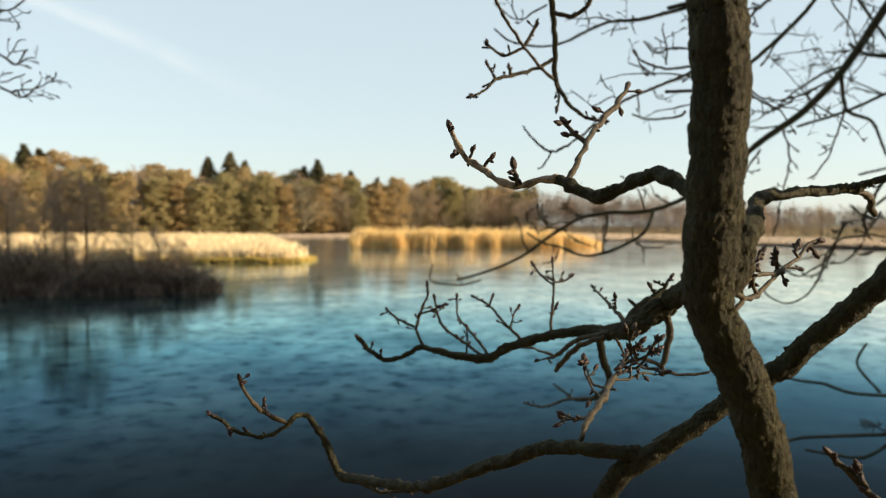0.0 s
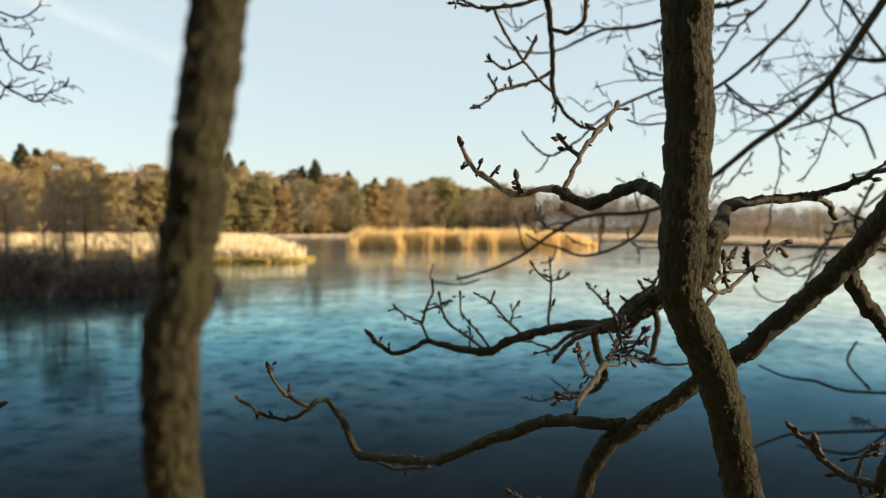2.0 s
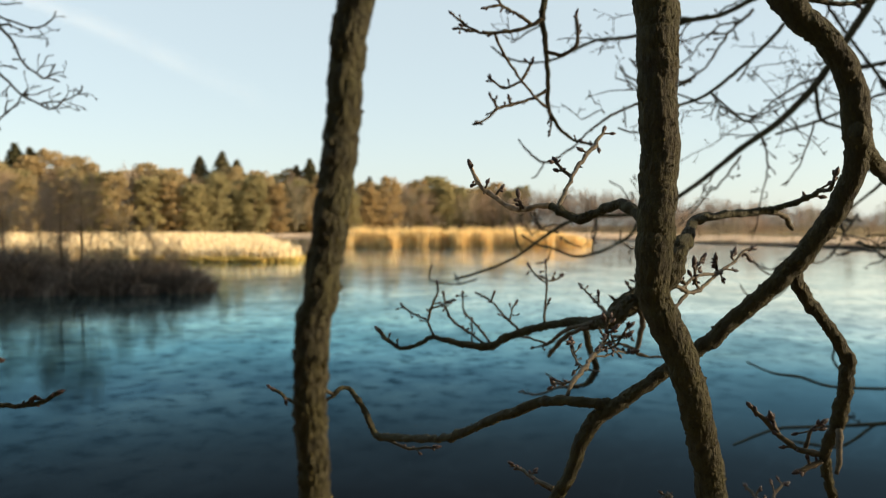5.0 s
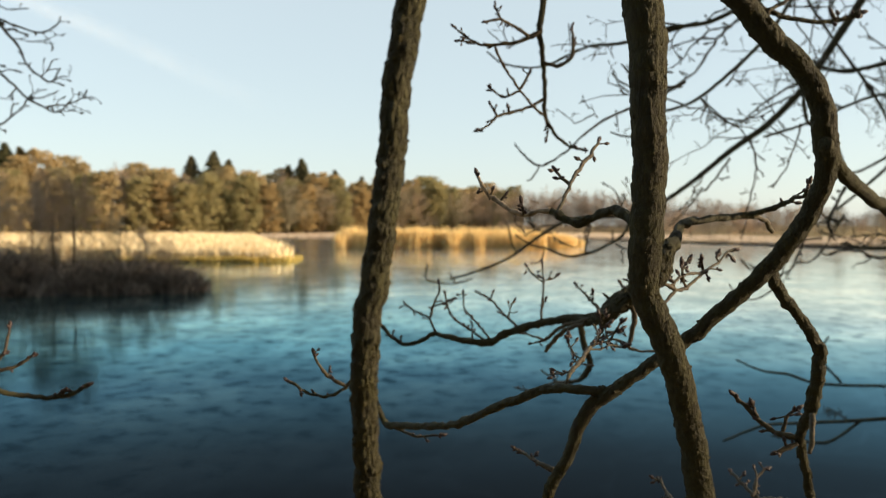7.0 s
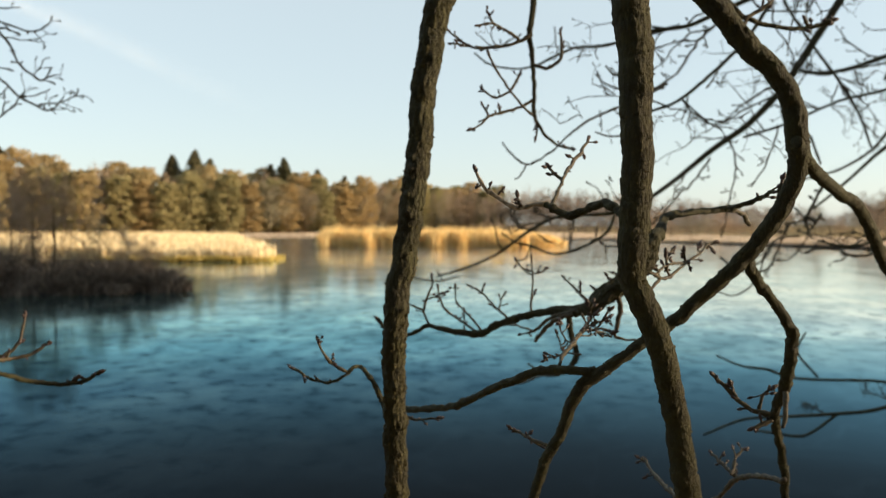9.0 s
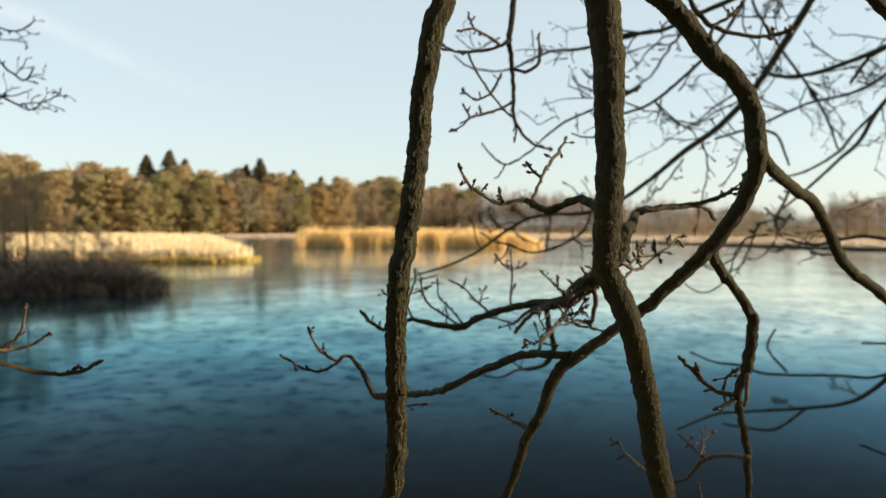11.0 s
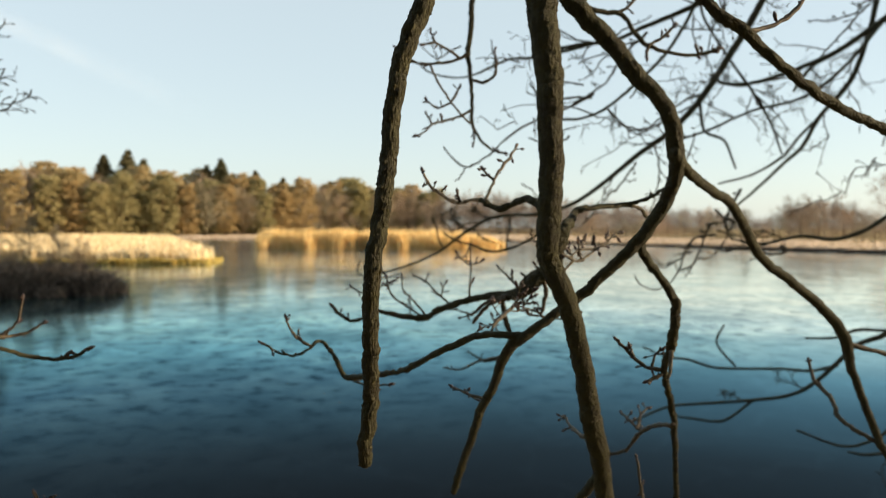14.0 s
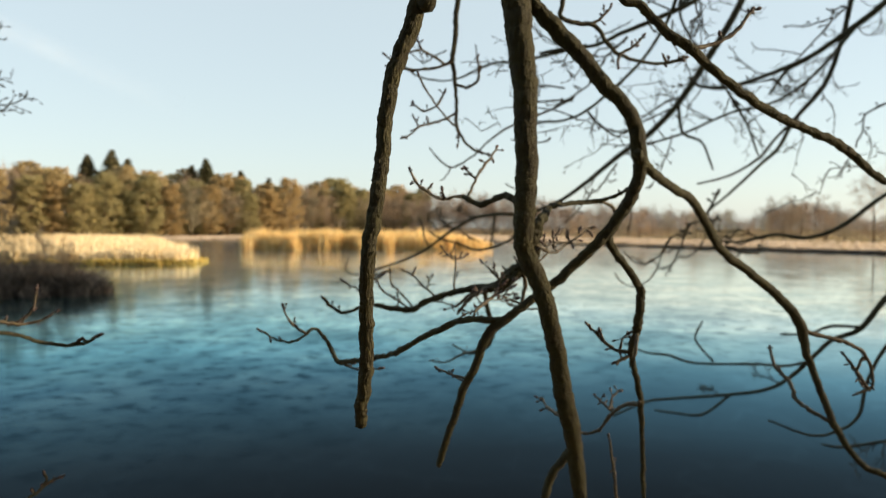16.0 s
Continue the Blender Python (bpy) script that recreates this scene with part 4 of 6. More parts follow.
def overhanging_oak():
    """The oak on the bank whose drooping limbs fill the near view."""
    oak = empty("oak_tree", (0, 0, 0))
    base = land_height(3.0, -1.7)
    branch(oak, "trunk", [(3.0, -1.7, base - 0.2, 0.36), (3.0, -1.7, base + 0.4, 0.29), (2.95, -1.65, 2.2, 0.26), (3.02, -1.7, 4.2, 0.22), (2.9, -1.8, 6.5, 0.16), (3.0, -1.9, 8.5, 0.08)], step=0.05)
    branch(oak, "main_limb", [(3.0, -1.7, 2.9, 0.15), (2.1, -0.7, 3.5, 0.13), (1.0, 0.2, 3.6, 0.11), (0.35, 0.45, 3.65, 0.09), (-0.3, 0.5, 3.75, 0.065), (-1.1, 0.9, 3.8, 0.05), (-1.6, 2.3, 3.95, 0.035), (-1.9, 3.5, 4.1, 0.02)], step=0.03)
    branch(oak, "limb", [(3.0, -1.75, 5.2, 0.12), (3.6, -2.2, 6.3, 0.09), (4.0, -2.8, 7.0, 0.05), (4.2, -3.8, 7.6, 0.02)], step=0.05)
    branch(oak, "limb", [(2.93, -1.8, 6.2, 0.10), (2.0, -2.2, 7.2, 0.07), (1.2, -2.6, 8.2, 0.03)], step=0.05)
    branch(oak, "limb", [(0.55, 0.38, 3.64, 0.05), (0.62, 0.9, 3.75, 0.04), (0.5, 1.4, 3.7, 0.03), (0.42, 1.55, 3.3, 0.018)], step=0.02)
    limb = branch(oak, "hanging_limb", [(0.300, 0.450, 3.650, 0.040), (0.200, 0.550, 3.000, 0.030), (0.180, 0.561, 2.699, 0.0271), (0.183, 0.557, 2.588, 0.0241), (0.195, 0.554, 2.488, 0.0221), (0.196, 0.552, 2.388, 0.0201), (0.199, 0.555, 2.328, 0.0198), (0.196, 0.563, 2.237, 0.0190), (0.199, 0.572, 2.191, 0.0174), (0.227, 0.579, 2.132, 0.0175), (0.2475, 0.589, 2.078, 0.0169), (0.268, 0.610, 2.020, 0.0170), (0.296, 0.640, 1.903, 0.0176), (0.320, 0.671, 1.838, 0.0178), (0.340, 0.703, 1.771, 0.0163), (0.358, 0.734, 1.701, 0.0155), (0.374, 0.764, 1.642, 0.0133), (0.390, 0.794, 1.555, 0.0093)], False)
    limb = branch(oak, "side_limb", [(0.201, 0.584, 2.687, 0.0154), (0.221, 0.581, 2.641, 0.0143), (0.264, 0.576, 2.596, 0.0154), (0.312, 0.573, 2.546, 0.0144), (0.345, 0.571, 2.505, 0.0145), (0.384, 0.570, 2.470, 0.0135), (0.411, 0.574, 2.430, 0.0136), (0.424, 0.582, 2.384, 0.0147), (0.432, 0.594, 2.341, 0.0128), (0.421, 0.610, 2.292, 0.0115), (0.399, 0.626, 2.249, 0.0116), (0.365, 0.642, 2.200, 0.0107), (0.320, 0.657, 2.154, 0.0099), (0.282, 0.670, 2.117, 0.0091), (0.229, 0.680, 2.078, 0.0083), (0.196, 0.689, 2.049, 0.0087), (0.165, 0.699, 2.026, 0.0099), (0.147, 0.710, 1.991, 0.0091), (0.135, 0.723, 1.949, 0.0083), (0.114, 0.737, 1.901, 0.0083), (0.102, 0.752, 1.852, 0.0074), (0.088, 0.769, 1.801, 0.0070), (0.075, 0.786, 1.750, 0.0067), (0.068, 0.803, 1.717, 0.0053)], False)
    twig(limb, [(0.118, 0.755, 1.915, 0.0029), (0.098, 0.790, 1.916, 0.0027), (0.086, 0.820, 1.918, 0.0027), (0.077, 0.840, 1.917, 0.0030)], True)
    limb = branch(oak, "low_branch", [(0.180, 0.695, 2.043, 0.0068), (0.136, 0.700, 2.045, 0.0060), (0.101, 0.730, 2.038, 0.0061), (0.065, 0.760, 2.017, 0.0059), (0.023, 0.800, 1.991, 0.0057), (-0.019, 0.870, 1.953, 0.0054), (-0.064, 0.950, 1.928, 0.0052), (-0.107, 1.020, 1.912, 0.0054), (-0.143, 1.070, 1.900, 0.0060), (-0.156, 1.080, 1.921, 0.0046), (-0.174, 1.090, 1.954, 0.0047), (-0.194, 1.100, 1.976, 0.0043), (-0.210, 1.090, 1.978, 0.0042), (-0.228, 1.090, 1.962, 0.0037), (-0.262, 1.100, 1.947, 0.0037), (-0.295, 1.100, 1.954, 0.0033), (-0.332, 1.107, 1.975, 0.0037)], True)
    twig(limb, [(-0.221, 1.090, 1.968, 0.0030), (-0.253, 1.060, 1.996, 0.0029), (-0.268, 1.040, 2.023, 0.0025), (-0.274, 1.033, 2.043, 0.0029)], True)
    twig(limb, [(-0.144, 1.090, 1.897, 0.0030), (-0.116, 1.080, 1.887, 0.0026), (-0.086, 1.060, 1.880, 0.0026), (-0.039, 1.050, 1.886, 0.0026)], True)
    limb = branch(oak, "broken_limb", [(-0.200, 0.480, 3.720, 0.030), (-0.060, 0.250, 3.050, 0.0150), (-0.036, 0.136, 2.556, 0.0113), (-0.044, 0.139, 2.515, 0.0106), (-0.058, 0.142, 2.473, 0.0106), (-0.074, 0.145, 2.431, 0.0099), (-0.087, 0.146, 2.374, 0.0092), (-0.091, 0.145, 2.317, 0.0092), (-0.099, 0.145, 2.260, 0.0092), (-0.108, 0.147, 2.203, 0.0093), (-0.110, 0.162, 2.145, 0.0087), (-0.110, 0.178, 2.092, 0.0089), (-0.109, 0.196, 2.044, 0.0090), (-0.114, 0.214, 1.995, 0.0084), (-0.116, 0.233, 1.958, 0.0076)], False)
    limb = branch(oak, "upper_branch", [(0.200, 0.600, 2.266, 0.0053), (0.192, 0.600, 2.276, 0.0053), (0.186, 0.620, 2.287, 0.0055), (0.178, 0.640, 2.293, 0.0057), (0.167, 0.660, 2.290, 0.0054), (0.155, 0.680, 2.283, 0.0051), (0.139, 0.690, 2.277, 0.0052), (0.126, 0.700, 2.281, 0.0043), (0.115, 0.710, 2.289, 0.0039), (0.106, 0.720, 2.295, 0.0032)])
    limb = branch(oak, "young_shoot", [(0.106, 0.720, 2.295, 0.0032), (0.094, 0.730, 2.293, 0.0028), (0.074, 0.745, 2.288, 0.0029), (0.056, 0.760, 2.295, 0.0029), (0.040, 0.775, 2.307, 0.0030), (0.026, 0.785, 2.317, 0.0030), (0.017, 0.790, 2.330, 0.0031), (0.011, 0.800, 2.344, 0.0035), (0.007, 0.800, 2.353, 0.0027)], True)
    twig(limb, [(0.115, 0.710, 2.289, 0.0024), (0.129, 0.740, 2.312, 0.0025), (0.146, 0.780, 2.337, 0.0026), (0.162, 0.820, 2.354, 0.0028), (0.181, 0.860, 2.373, 0.0033), (0.197, 0.880, 2.386, 0.0037), (0.207, 0.900, 2.400, 0.0035), (0.219, 0.920, 2.417, 0.0031)], True)
    twig(limb, [(0.144, 0.780, 2.333, 0.0023), (0.133, 0.790, 2.345, 0.0024), (0.125, 0.800, 2.358, 0.0022)], True)
    twig(limb, [(0.071, 0.745, 2.288, 0.0018), (0.070, 0.745, 2.298, 0.0016), (0.068, 0.745, 2.309, 0.0016)], True)
    limb = branch(oak, "knob_branch", [(0.206, 0.590, 2.190, 0.0075), (0.221, 0.588, 2.214, 0.0105), (0.233, 0.595, 2.241, 0.0088), (0.254, 0.630, 2.255, 0.0063), (0.281, 0.690, 2.273, 0.0055), (0.311, 0.730, 2.279, 0.0048), (0.359, 0.760, 2.283, 0.0049), (0.413, 0.790, 2.288, 0.0050), (0.439, 0.790, 2.294, 0.0044), (0.459, 0.770, 2.304, 0.0040), (0.462, 0.740, 2.313, 0.0036), (0.463, 0.710, 2.316, 0.0029), (0.464, 0.700, 2.334, 0.0024)], True)
    twig(limb, [(0.426, 0.800, 2.288, 0.0035), (0.465, 0.840, 2.282, 0.0036), (0.490, 0.880, 2.270, 0.0040), (0.500, 0.890, 2.262, 0.0038)], False)
    limb = branch(oak, "drooping_branch", [(0.391, 0.656, 2.212, 0.0073), (0.399, 0.658, 2.197, 0.0067), (0.416, 0.662, 2.174, 0.0067), (0.435, 0.665, 2.151, 0.0067), (0.458, 0.670, 2.119, 0.0074), (0.470, 0.676, 2.099, 0.0074), (0.472, 0.684, 2.070, 0.0075), (0.472, 0.695, 2.036, 0.0076), (0.472, 0.709, 2.005, 0.0070), (0.470, 0.725, 1.976, 0.0065), (0.478, 0.742, 1.951, 0.0059), (0.495, 0.760, 1.912, 0.0060), (0.511, 0.779, 1.871, 0.0056), (0.525, 0.799, 1.802, 0.0052), (0.536, 0.819, 1.731, 0.0050), (0.545, 0.835, 1.651, 0.0045), (0.556, 0.850, 1.541, 0.0033)], False)
    twig(limb, [(0.468, 0.690, 2.010, 0.0038), (0.458, 0.670, 1.987, 0.0033), (0.450, 0.660, 1.965, 0.0023)], False)
    twig(limb, [(0.470, 0.730, 1.967, 0.0035), (0.442, 0.750, 1.970, 0.0036), (0.425, 0.760, 1.984, 0.0036), (0.406, 0.765, 2.004, 0.0038), (0.387, 0.766, 2.023, 0.0036)], True)
    twig(limb, [(0.423, 0.760, 1.987, 0.0025), (0.412, 0.760, 2.012, 0.0025)], True)
    twig(limb, [(0.452, 0.745, 1.971, 0.0025), (0.458, 0.745, 1.994, 0.0022), (0.474, 0.745, 2.007, 0.0025)], True)
    twig(limb, [(0.468, 0.730, 1.959, 0.0029), (0.435, 0.730, 1.946, 0.0039)], True)
    twig(limb, [(0.509, 0.770, 1.848, 0.0043), (0.525, 0.900, 1.814, 0.0043), (0.550, 1.050, 1.758, 0.0042), (0.533, 1.100, 1.702, 0.0039), (0.505, 1.120, 1.687, 0.0035), (0.460, 1.120, 1.696, 0.0035)], False)
    twig(limb, [(0.554, 1.050, 1.760, 0.0034), (0.543, 1.100, 1.772, 0.0030), (0.538, 1.150, 1.783, 0.0031)], True)
    twig(limb, [(0.541, 1.050, 1.765, 0.0034), (0.562, 1.080, 1.793, 0.0026), (0.591, 1.100, 1.805, 0.0031)], True)
    twig(limb, [(0.583, 1.100, 1.509, 0.0039), (0.573, 1.100, 1.598, 0.0035), (0.559, 1.100, 1.686, 0.0035)], True)
    limb = branch(oak, "arching_branch", [(0.415, 0.565, 2.372, 0.0087), (0.456, 0.611, 2.347, 0.0090), (0.507, 0.661, 2.327, 0.0085), (0.558, 0.715, 2.313, 0.0088), (0.619, 0.770, 2.296, 0.0092), (0.676, 0.824, 2.257, 0.0095), (0.726, 0.879, 2.219, 0.0099), (0.785, 0.932, 2.172, 0.0102), (0.878, 0.978, 2.121, 0.0106), (0.963, 1.013, 2.069, 0.0108), (1.032, 1.036, 2.015, 0.0122), (1.071, 1.049, 1.962, 0.0133), (1.086, 1.054, 1.902, 0.0100), (1.112, 1.052, 1.836, 0.0090), (1.143, 1.046, 1.755, 0.0090), (1.161, 1.037, 1.705, 0.0090), (1.195, 1.027, 1.647, 0.0078), (1.237, 1.017, 1.600, 0.0078), (1.277, 1.007, 1.584, 0.0077), (1.367, 0.998, 1.538, 0.0056)], False)
    twig(limb, [(1.077, 1.060, 1.961, 0.0059), (1.156, 1.070, 1.938, 0.0055), (1.221, 1.080, 1.922, 0.0056), (1.278, 1.090, 1.892, 0.0051), (1.311, 1.100, 1.844, 0.0052), (1.315, 1.100, 1.798, 0.0052), (1.263, 1.100, 1.775, 0.0044)], True)
    twig(limb, [(1.155, 1.040, 1.716, 0.0059), (1.118, 1.080, 1.740, 0.0051), (1.103, 1.120, 1.761, 0.0052), (1.110, 1.170, 1.804, 0.0053), (1.098, 1.220, 1.835, 0.0054), (1.111, 1.270, 1.882, 0.0055)], True)
    twig(limb, [(1.309, 1.100, 1.783, 0.0044), (1.261, 1.100, 1.845, 0.0044), (1.224, 1.100, 1.889, 0.0044)], True)
    twig(limb, [(1.278, 1.090, 1.880, 0.0038), (1.259, 1.090, 1.840, 0.0035), (1.276, 1.090, 1.801, 0.0035)], True)
    limb = branch(oak, "top_branch", [(0.300, 0.450, 3.620, 0.020), (0.190, 0.260, 2.900, 0.0095), (0.230, 0.207, 2.583, 0.0060), (0.274, 0.206, 2.540, 0.0060), (0.305, 0.204, 2.510, 0.0065), (0.333, 0.203, 2.490, 0.0072), (0.355, 0.206, 2.475, 0.0066), (0.399, 0.215, 2.447, 0.0062), (0.445, 0.232, 2.424, 0.0063), (0.498, 0.253, 2.405, 0.0065), (0.559, 0.275, 2.388, 0.0061), (0.630, 0.293, 2.366, 0.0068), (0.667, 0.308, 2.351, 0.0069), (0.717, 0.322, 2.322, 0.0058), (0.798, 0.335, 2.283, 0.0053), (0.912, 0.348, 2.238, 0.0040)], False)
    twig(limb, [(0.372, 0.260, 2.494, 0.0032), (0.415, 0.275, 2.508, 0.0030), (0.456, 0.285, 2.529, 0.0028), (0.476, 0.290, 2.552, 0.0028), (0.489, 0.297, 2.567, 0.0034)], True)
    limb = branch(oak, "pale_twig", [(0.127, 0.720, 2.042, 0.0027), (0.131, 0.720, 2.053, 0.0024), (0.143, 0.750, 2.061, 0.0028), (0.171, 0.820, 2.064, 0.0031), (0.196, 0.900, 2.065, 0.0029), (0.222, 0.970, 2.066, 0.0029), (0.240, 1.020, 2.070, 0.0029), (0.251, 1.050, 2.079, 0.0028)], True)
    twig(limb, [(0.146, 0.760, 2.061, 0.0016), (0.139, 0.800, 2.048, 0.0013), (0.131, 0.850, 2.038, 0.0013)], True)
    twig(limb, [(0.214, 0.950, 2.065, 0.0018), (0.239, 1.000, 2.072, 0.0018), (0.253, 1.000, 2.077, 0.0018), (0.268, 1.000, 2.082, 0.0019), (0.281, 1.000, 2.090, 0.0018)], True)
    twig(limb, [(0.233, 1.000, 2.068, 0.0019), (0.251, 1.000, 2.065, 0.0016), (0.262, 1.000, 2.074, 0.0016), (0.271, 1.000, 2.090, 0.0015), (0.283, 1.000, 2.103, 0.0015)], True)
    twig(limb, [(0.241, 1.020, 2.070, 0.0018), (0.246, 1.000, 2.087, 0.0016), (0.242, 1.000, 2.103, 0.0015), (0.238, 1.000, 2.116, 0.0015)], True)
    twig(limb, [(0.206, 0.930, 2.064, 0.0016), (0.230, 0.950, 2.060, 0.0015), (0.253, 0.970, 2.065, 0.0014), (0.277, 1.000, 2.056, 0.0015), (0.290, 1.000, 2.059, 0.0015)], True)
    twig(limb, [(0.253, 1.000, 2.077, 0.0015), (0.250, 1.000, 2.090, 0.0014), (0.259, 1.000, 2.100, 0.0014)], True)
    twig(limb, [(0.172, 0.820, 2.065, 0.0015), (0.169, 0.860, 2.066, 0.0014), (0.167, 0.900, 2.077, 0.0015), (0.169, 0.920, 2.091, 0.0015)], True)
    limb = branch(oak, "back_branch", [(0.238, 0.660, 2.216, 0.0073), (0.331, 1.000, 2.177, 0.0125), (0.382, 1.250, 2.136, 0.0156), (0.350, 1.300, 2.098, 0.0172), (0.326, 1.400, 2.057, 0.0144), (0.283, 1.500, 2.046, 0.0100), (0.235, 1.550, 2.032, 0.0087), (0.172, 1.600, 2.009, 0.0090), (0.127, 1.630, 1.987, 0.0091), (0.098, 1.650, 1.966, 0.0083), (0.044, 1.660, 1.968, 0.0075), (-0.017, 1.680, 1.977, 0.0066), (-0.049, 1.700, 1.982, 0.0058), (-0.080, 1.700, 1.965, 0.0053), (-0.125, 1.710, 1.951, 0.0048), (-0.163, 1.720, 1.972, 0.0048), (-0.191, 1.720, 2.000, 0.0048)], True)
    twig(limb, [(-0.043, 1.700, 1.982, 0.0034), (-0.059, 1.710, 2.018, 0.0030), (-0.049, 1.720, 2.061, 0.0030), (-0.034, 1.730, 2.098, 0.0028), (-0.035, 1.740, 2.120, 0.0035)], True)
    twig(limb, [(-0.060, 1.710, 2.024, 0.0028), (-0.102, 1.750, 2.038, 0.0024), (-0.130, 1.790, 2.056, 0.0029)], True)
    twig(limb, [(-0.053, 1.720, 2.053, 0.0024), (-0.024, 1.700, 2.063, 0.0024), (0.001, 1.700, 2.076, 0.0024)], True)
    twig(limb, [(0.086, 1.650, 1.969, 0.0033), (0.045, 1.680, 1.997, 0.0030), (0.008, 1.700, 2.019, 0.0030), (-0.011, 1.720, 2.048, 0.0030), (-0.020, 1.740, 2.091, 0.0035)], True)
    twig(limb, [(0.095, 1.650, 1.977, 0.0029), (0.064, 1.700, 2.013, 0.0028), (0.033, 1.730, 2.047, 0.0024), (0.031, 1.760, 2.089, 0.0028)], True)
    twig(limb, [(0.050, 1.660, 1.972, 0.0020), (0.054, 1.700, 2.000, 0.0020), (0.053, 1.700, 2.026, 0.0020)], True)
    twig(limb, [(0.166, 1.600, 2.013, 0.0032), (0.129, 1.650, 2.044, 0.0029), (0.108, 1.700, 2.069, 0.0028), (0.069, 1.750, 2.090, 0.0031)], True)
    twig(limb, [(0.143, 1.630, 2.031, 0.0023), (0.153, 1.650, 2.063, 0.0019), (0.165, 1.670, 2.076, 0.0023)], True)
    twig(limb, [(0.103, 1.700, 2.072, 0.0020), (0.110, 1.700, 2.095, 0.0020)], True)
    twig(limb, [(0.219, 1.560, 2.030, 0.0031), (0.228, 1.600, 2.086, 0.0026), (0.238, 1.650, 2.129, 0.0027), (0.241, 1.700, 2.173, 0.0024)], True)
    twig(limb, [(0.238, 1.650, 2.123, 0.0023), (0.211, 1.680, 2.146, 0.0020), (0.198, 1.700, 2.167, 0.0020)], True)
    twig(limb, [(0.238, 1.650, 2.129, 0.0019), (0.263, 1.660, 2.132, 0.0020), (0.280, 1.670, 2.143, 0.0020)], True)
    twig(limb, [(0.225, 1.600, 2.062, 0.0019), (0.236, 1.600, 2.086, 0.0019)], True)
    twig(limb, [(0.309, 1.420, 2.054, 0.0051), (0.261, 1.500, 2.028, 0.0049), (0.230, 1.550, 1.988, 0.0038), (0.196, 1.600, 1.970, 0.0026)], True)
    twig(limb, [(0.299, 1.420, 2.044, 0.0058), (0.257, 1.450, 2.024, 0.0052), (0.236, 1.480, 1.994, 0.0048), (0.220, 1.500, 1.965, 0.0036)], False)
    twig(limb, [(0.144, 1.620, 1.998, 0.0032), (0.192, 1.620, 1.991, 0.0026), (0.240, 1.620, 1.976, 0.0026)], False)
    twig(limb, [(0.331, 1.380, 2.073, 0.0050), (0.321, 1.450, 2.096, 0.0029), (0.310, 1.500, 2.113, 0.0026), (0.302, 1.550, 2.128, 0.0031)], True)
    twig(limb, [(0.324, 1.440, 2.094, 0.0020), (0.321, 1.440, 2.118, 0.0017)], True)
    twig(limb, [(0.331, 1.380, 2.078, 0.0072), (0.351, 1.380, 2.103, 0.0079), (0.376, 1.380, 2.119, 0.0072), (0.397, 1.380, 2.139, 0.0050), (0.410, 1.380, 2.159, 0.0027)], True)
    twig(limb, [(0.381, 1.380, 2.127, 0.0022), (0.371, 1.380, 2.144, 0.0019)], True)
    twig(limb, [(0.295, 1.450, 2.042, 0.0070), (0.356, 1.700, 1.950, 0.0069), (0.437, 2.000, 1.845, 0.0081), (0.479, 2.350, 1.727, 0.0085), (0.453, 2.600, 1.660, 0.0056), (0.405, 2.800, 1.673, 0.0050)], True)
    twig(limb, [(0.471, 2.400, 1.713, 0.0051), (0.422, 2.650, 1.649, 0.0049), (0.374, 2.800, 1.590, 0.0050), (0.308, 2.900, 1.579, 0.0051)], True)
    twig(limb, [(0.371, 1.280, 2.111, 0.0056), (0.379, 1.280, 2.067, 0.0052), (0.366, 1.280, 2.015, 0.0046), (0.388, 1.280, 2.003, 0.0025), (0.416, 1.280, 2.002, 0.0023), (0.447, 1.280, 2.007, 0.0021)], False)
    twig(limb, [(0.366, 1.280, 2.015, 0.0031), (0.336, 1.280, 2.029, 0.0025), (0.312, 1.280, 2.024, 0.0021), (0.288, 1.280, 2.062, 0.0021)], False)
    twig(limb, [(0.360, 1.280, 2.010, 0.0025), (0.331, 1.280, 2.015, 0.0021), (0.317, 1.280, 2.043, 0.0025), (0.350, 1.280, 2.045, 0.0025)], True)
    twig(limb, [(0.327, 1.450, 1.940, 0.0024), (0.294, 1.500, 1.941, 0.0021), (0.275, 1.500, 1.991, 0.0021)], True)
    limb = branch(oak, "knot_twig", [(0.214, 0.640, 2.156, 0.0021), (0.269, 0.720, 2.164, 0.0021), (0.297, 0.762, 2.175, 0.0024), (0.328, 0.806, 2.178, 0.0027), (0.359, 0.841, 2.190, 0.0022), (0.384, 0.869, 2.202, 0.0026), (0.415, 0.898, 2.214, 0.0023), (0.437, 0.919, 2.230, 0.0024), (0.456, 0.929, 2.232, 0.0019)], True)
    twig(limb, [(0.331, 0.809, 2.176, 0.0021), (0.318, 0.792, 2.192, 0.0021), (0.316, 0.790, 2.208, 0.0020), (0.316, 0.790, 2.218, 0.0021)], True)
    twig(limb, [(0.318, 0.792, 2.204, 0.0016), (0.326, 0.804, 2.213, 0.0016), (0.337, 0.817, 2.220, 0.0017)], True)
    twig(limb, [(0.373, 0.858, 2.202, 0.0019), (0.370, 0.854, 2.212, 0.0018), (0.370, 0.854, 2.220, 0.0021)], True)
    twig(limb, [(0.297, 0.762, 2.179, 0.0018), (0.290, 0.752, 2.194, 0.0017), (0.273, 0.728, 2.203, 0.0018)], True)
    twig(limb, [(0.415, 0.898, 2.213, 0.0018), (0.406, 0.889, 2.221, 0.0017), (0.412, 0.895, 2.229, 0.0018)], True)
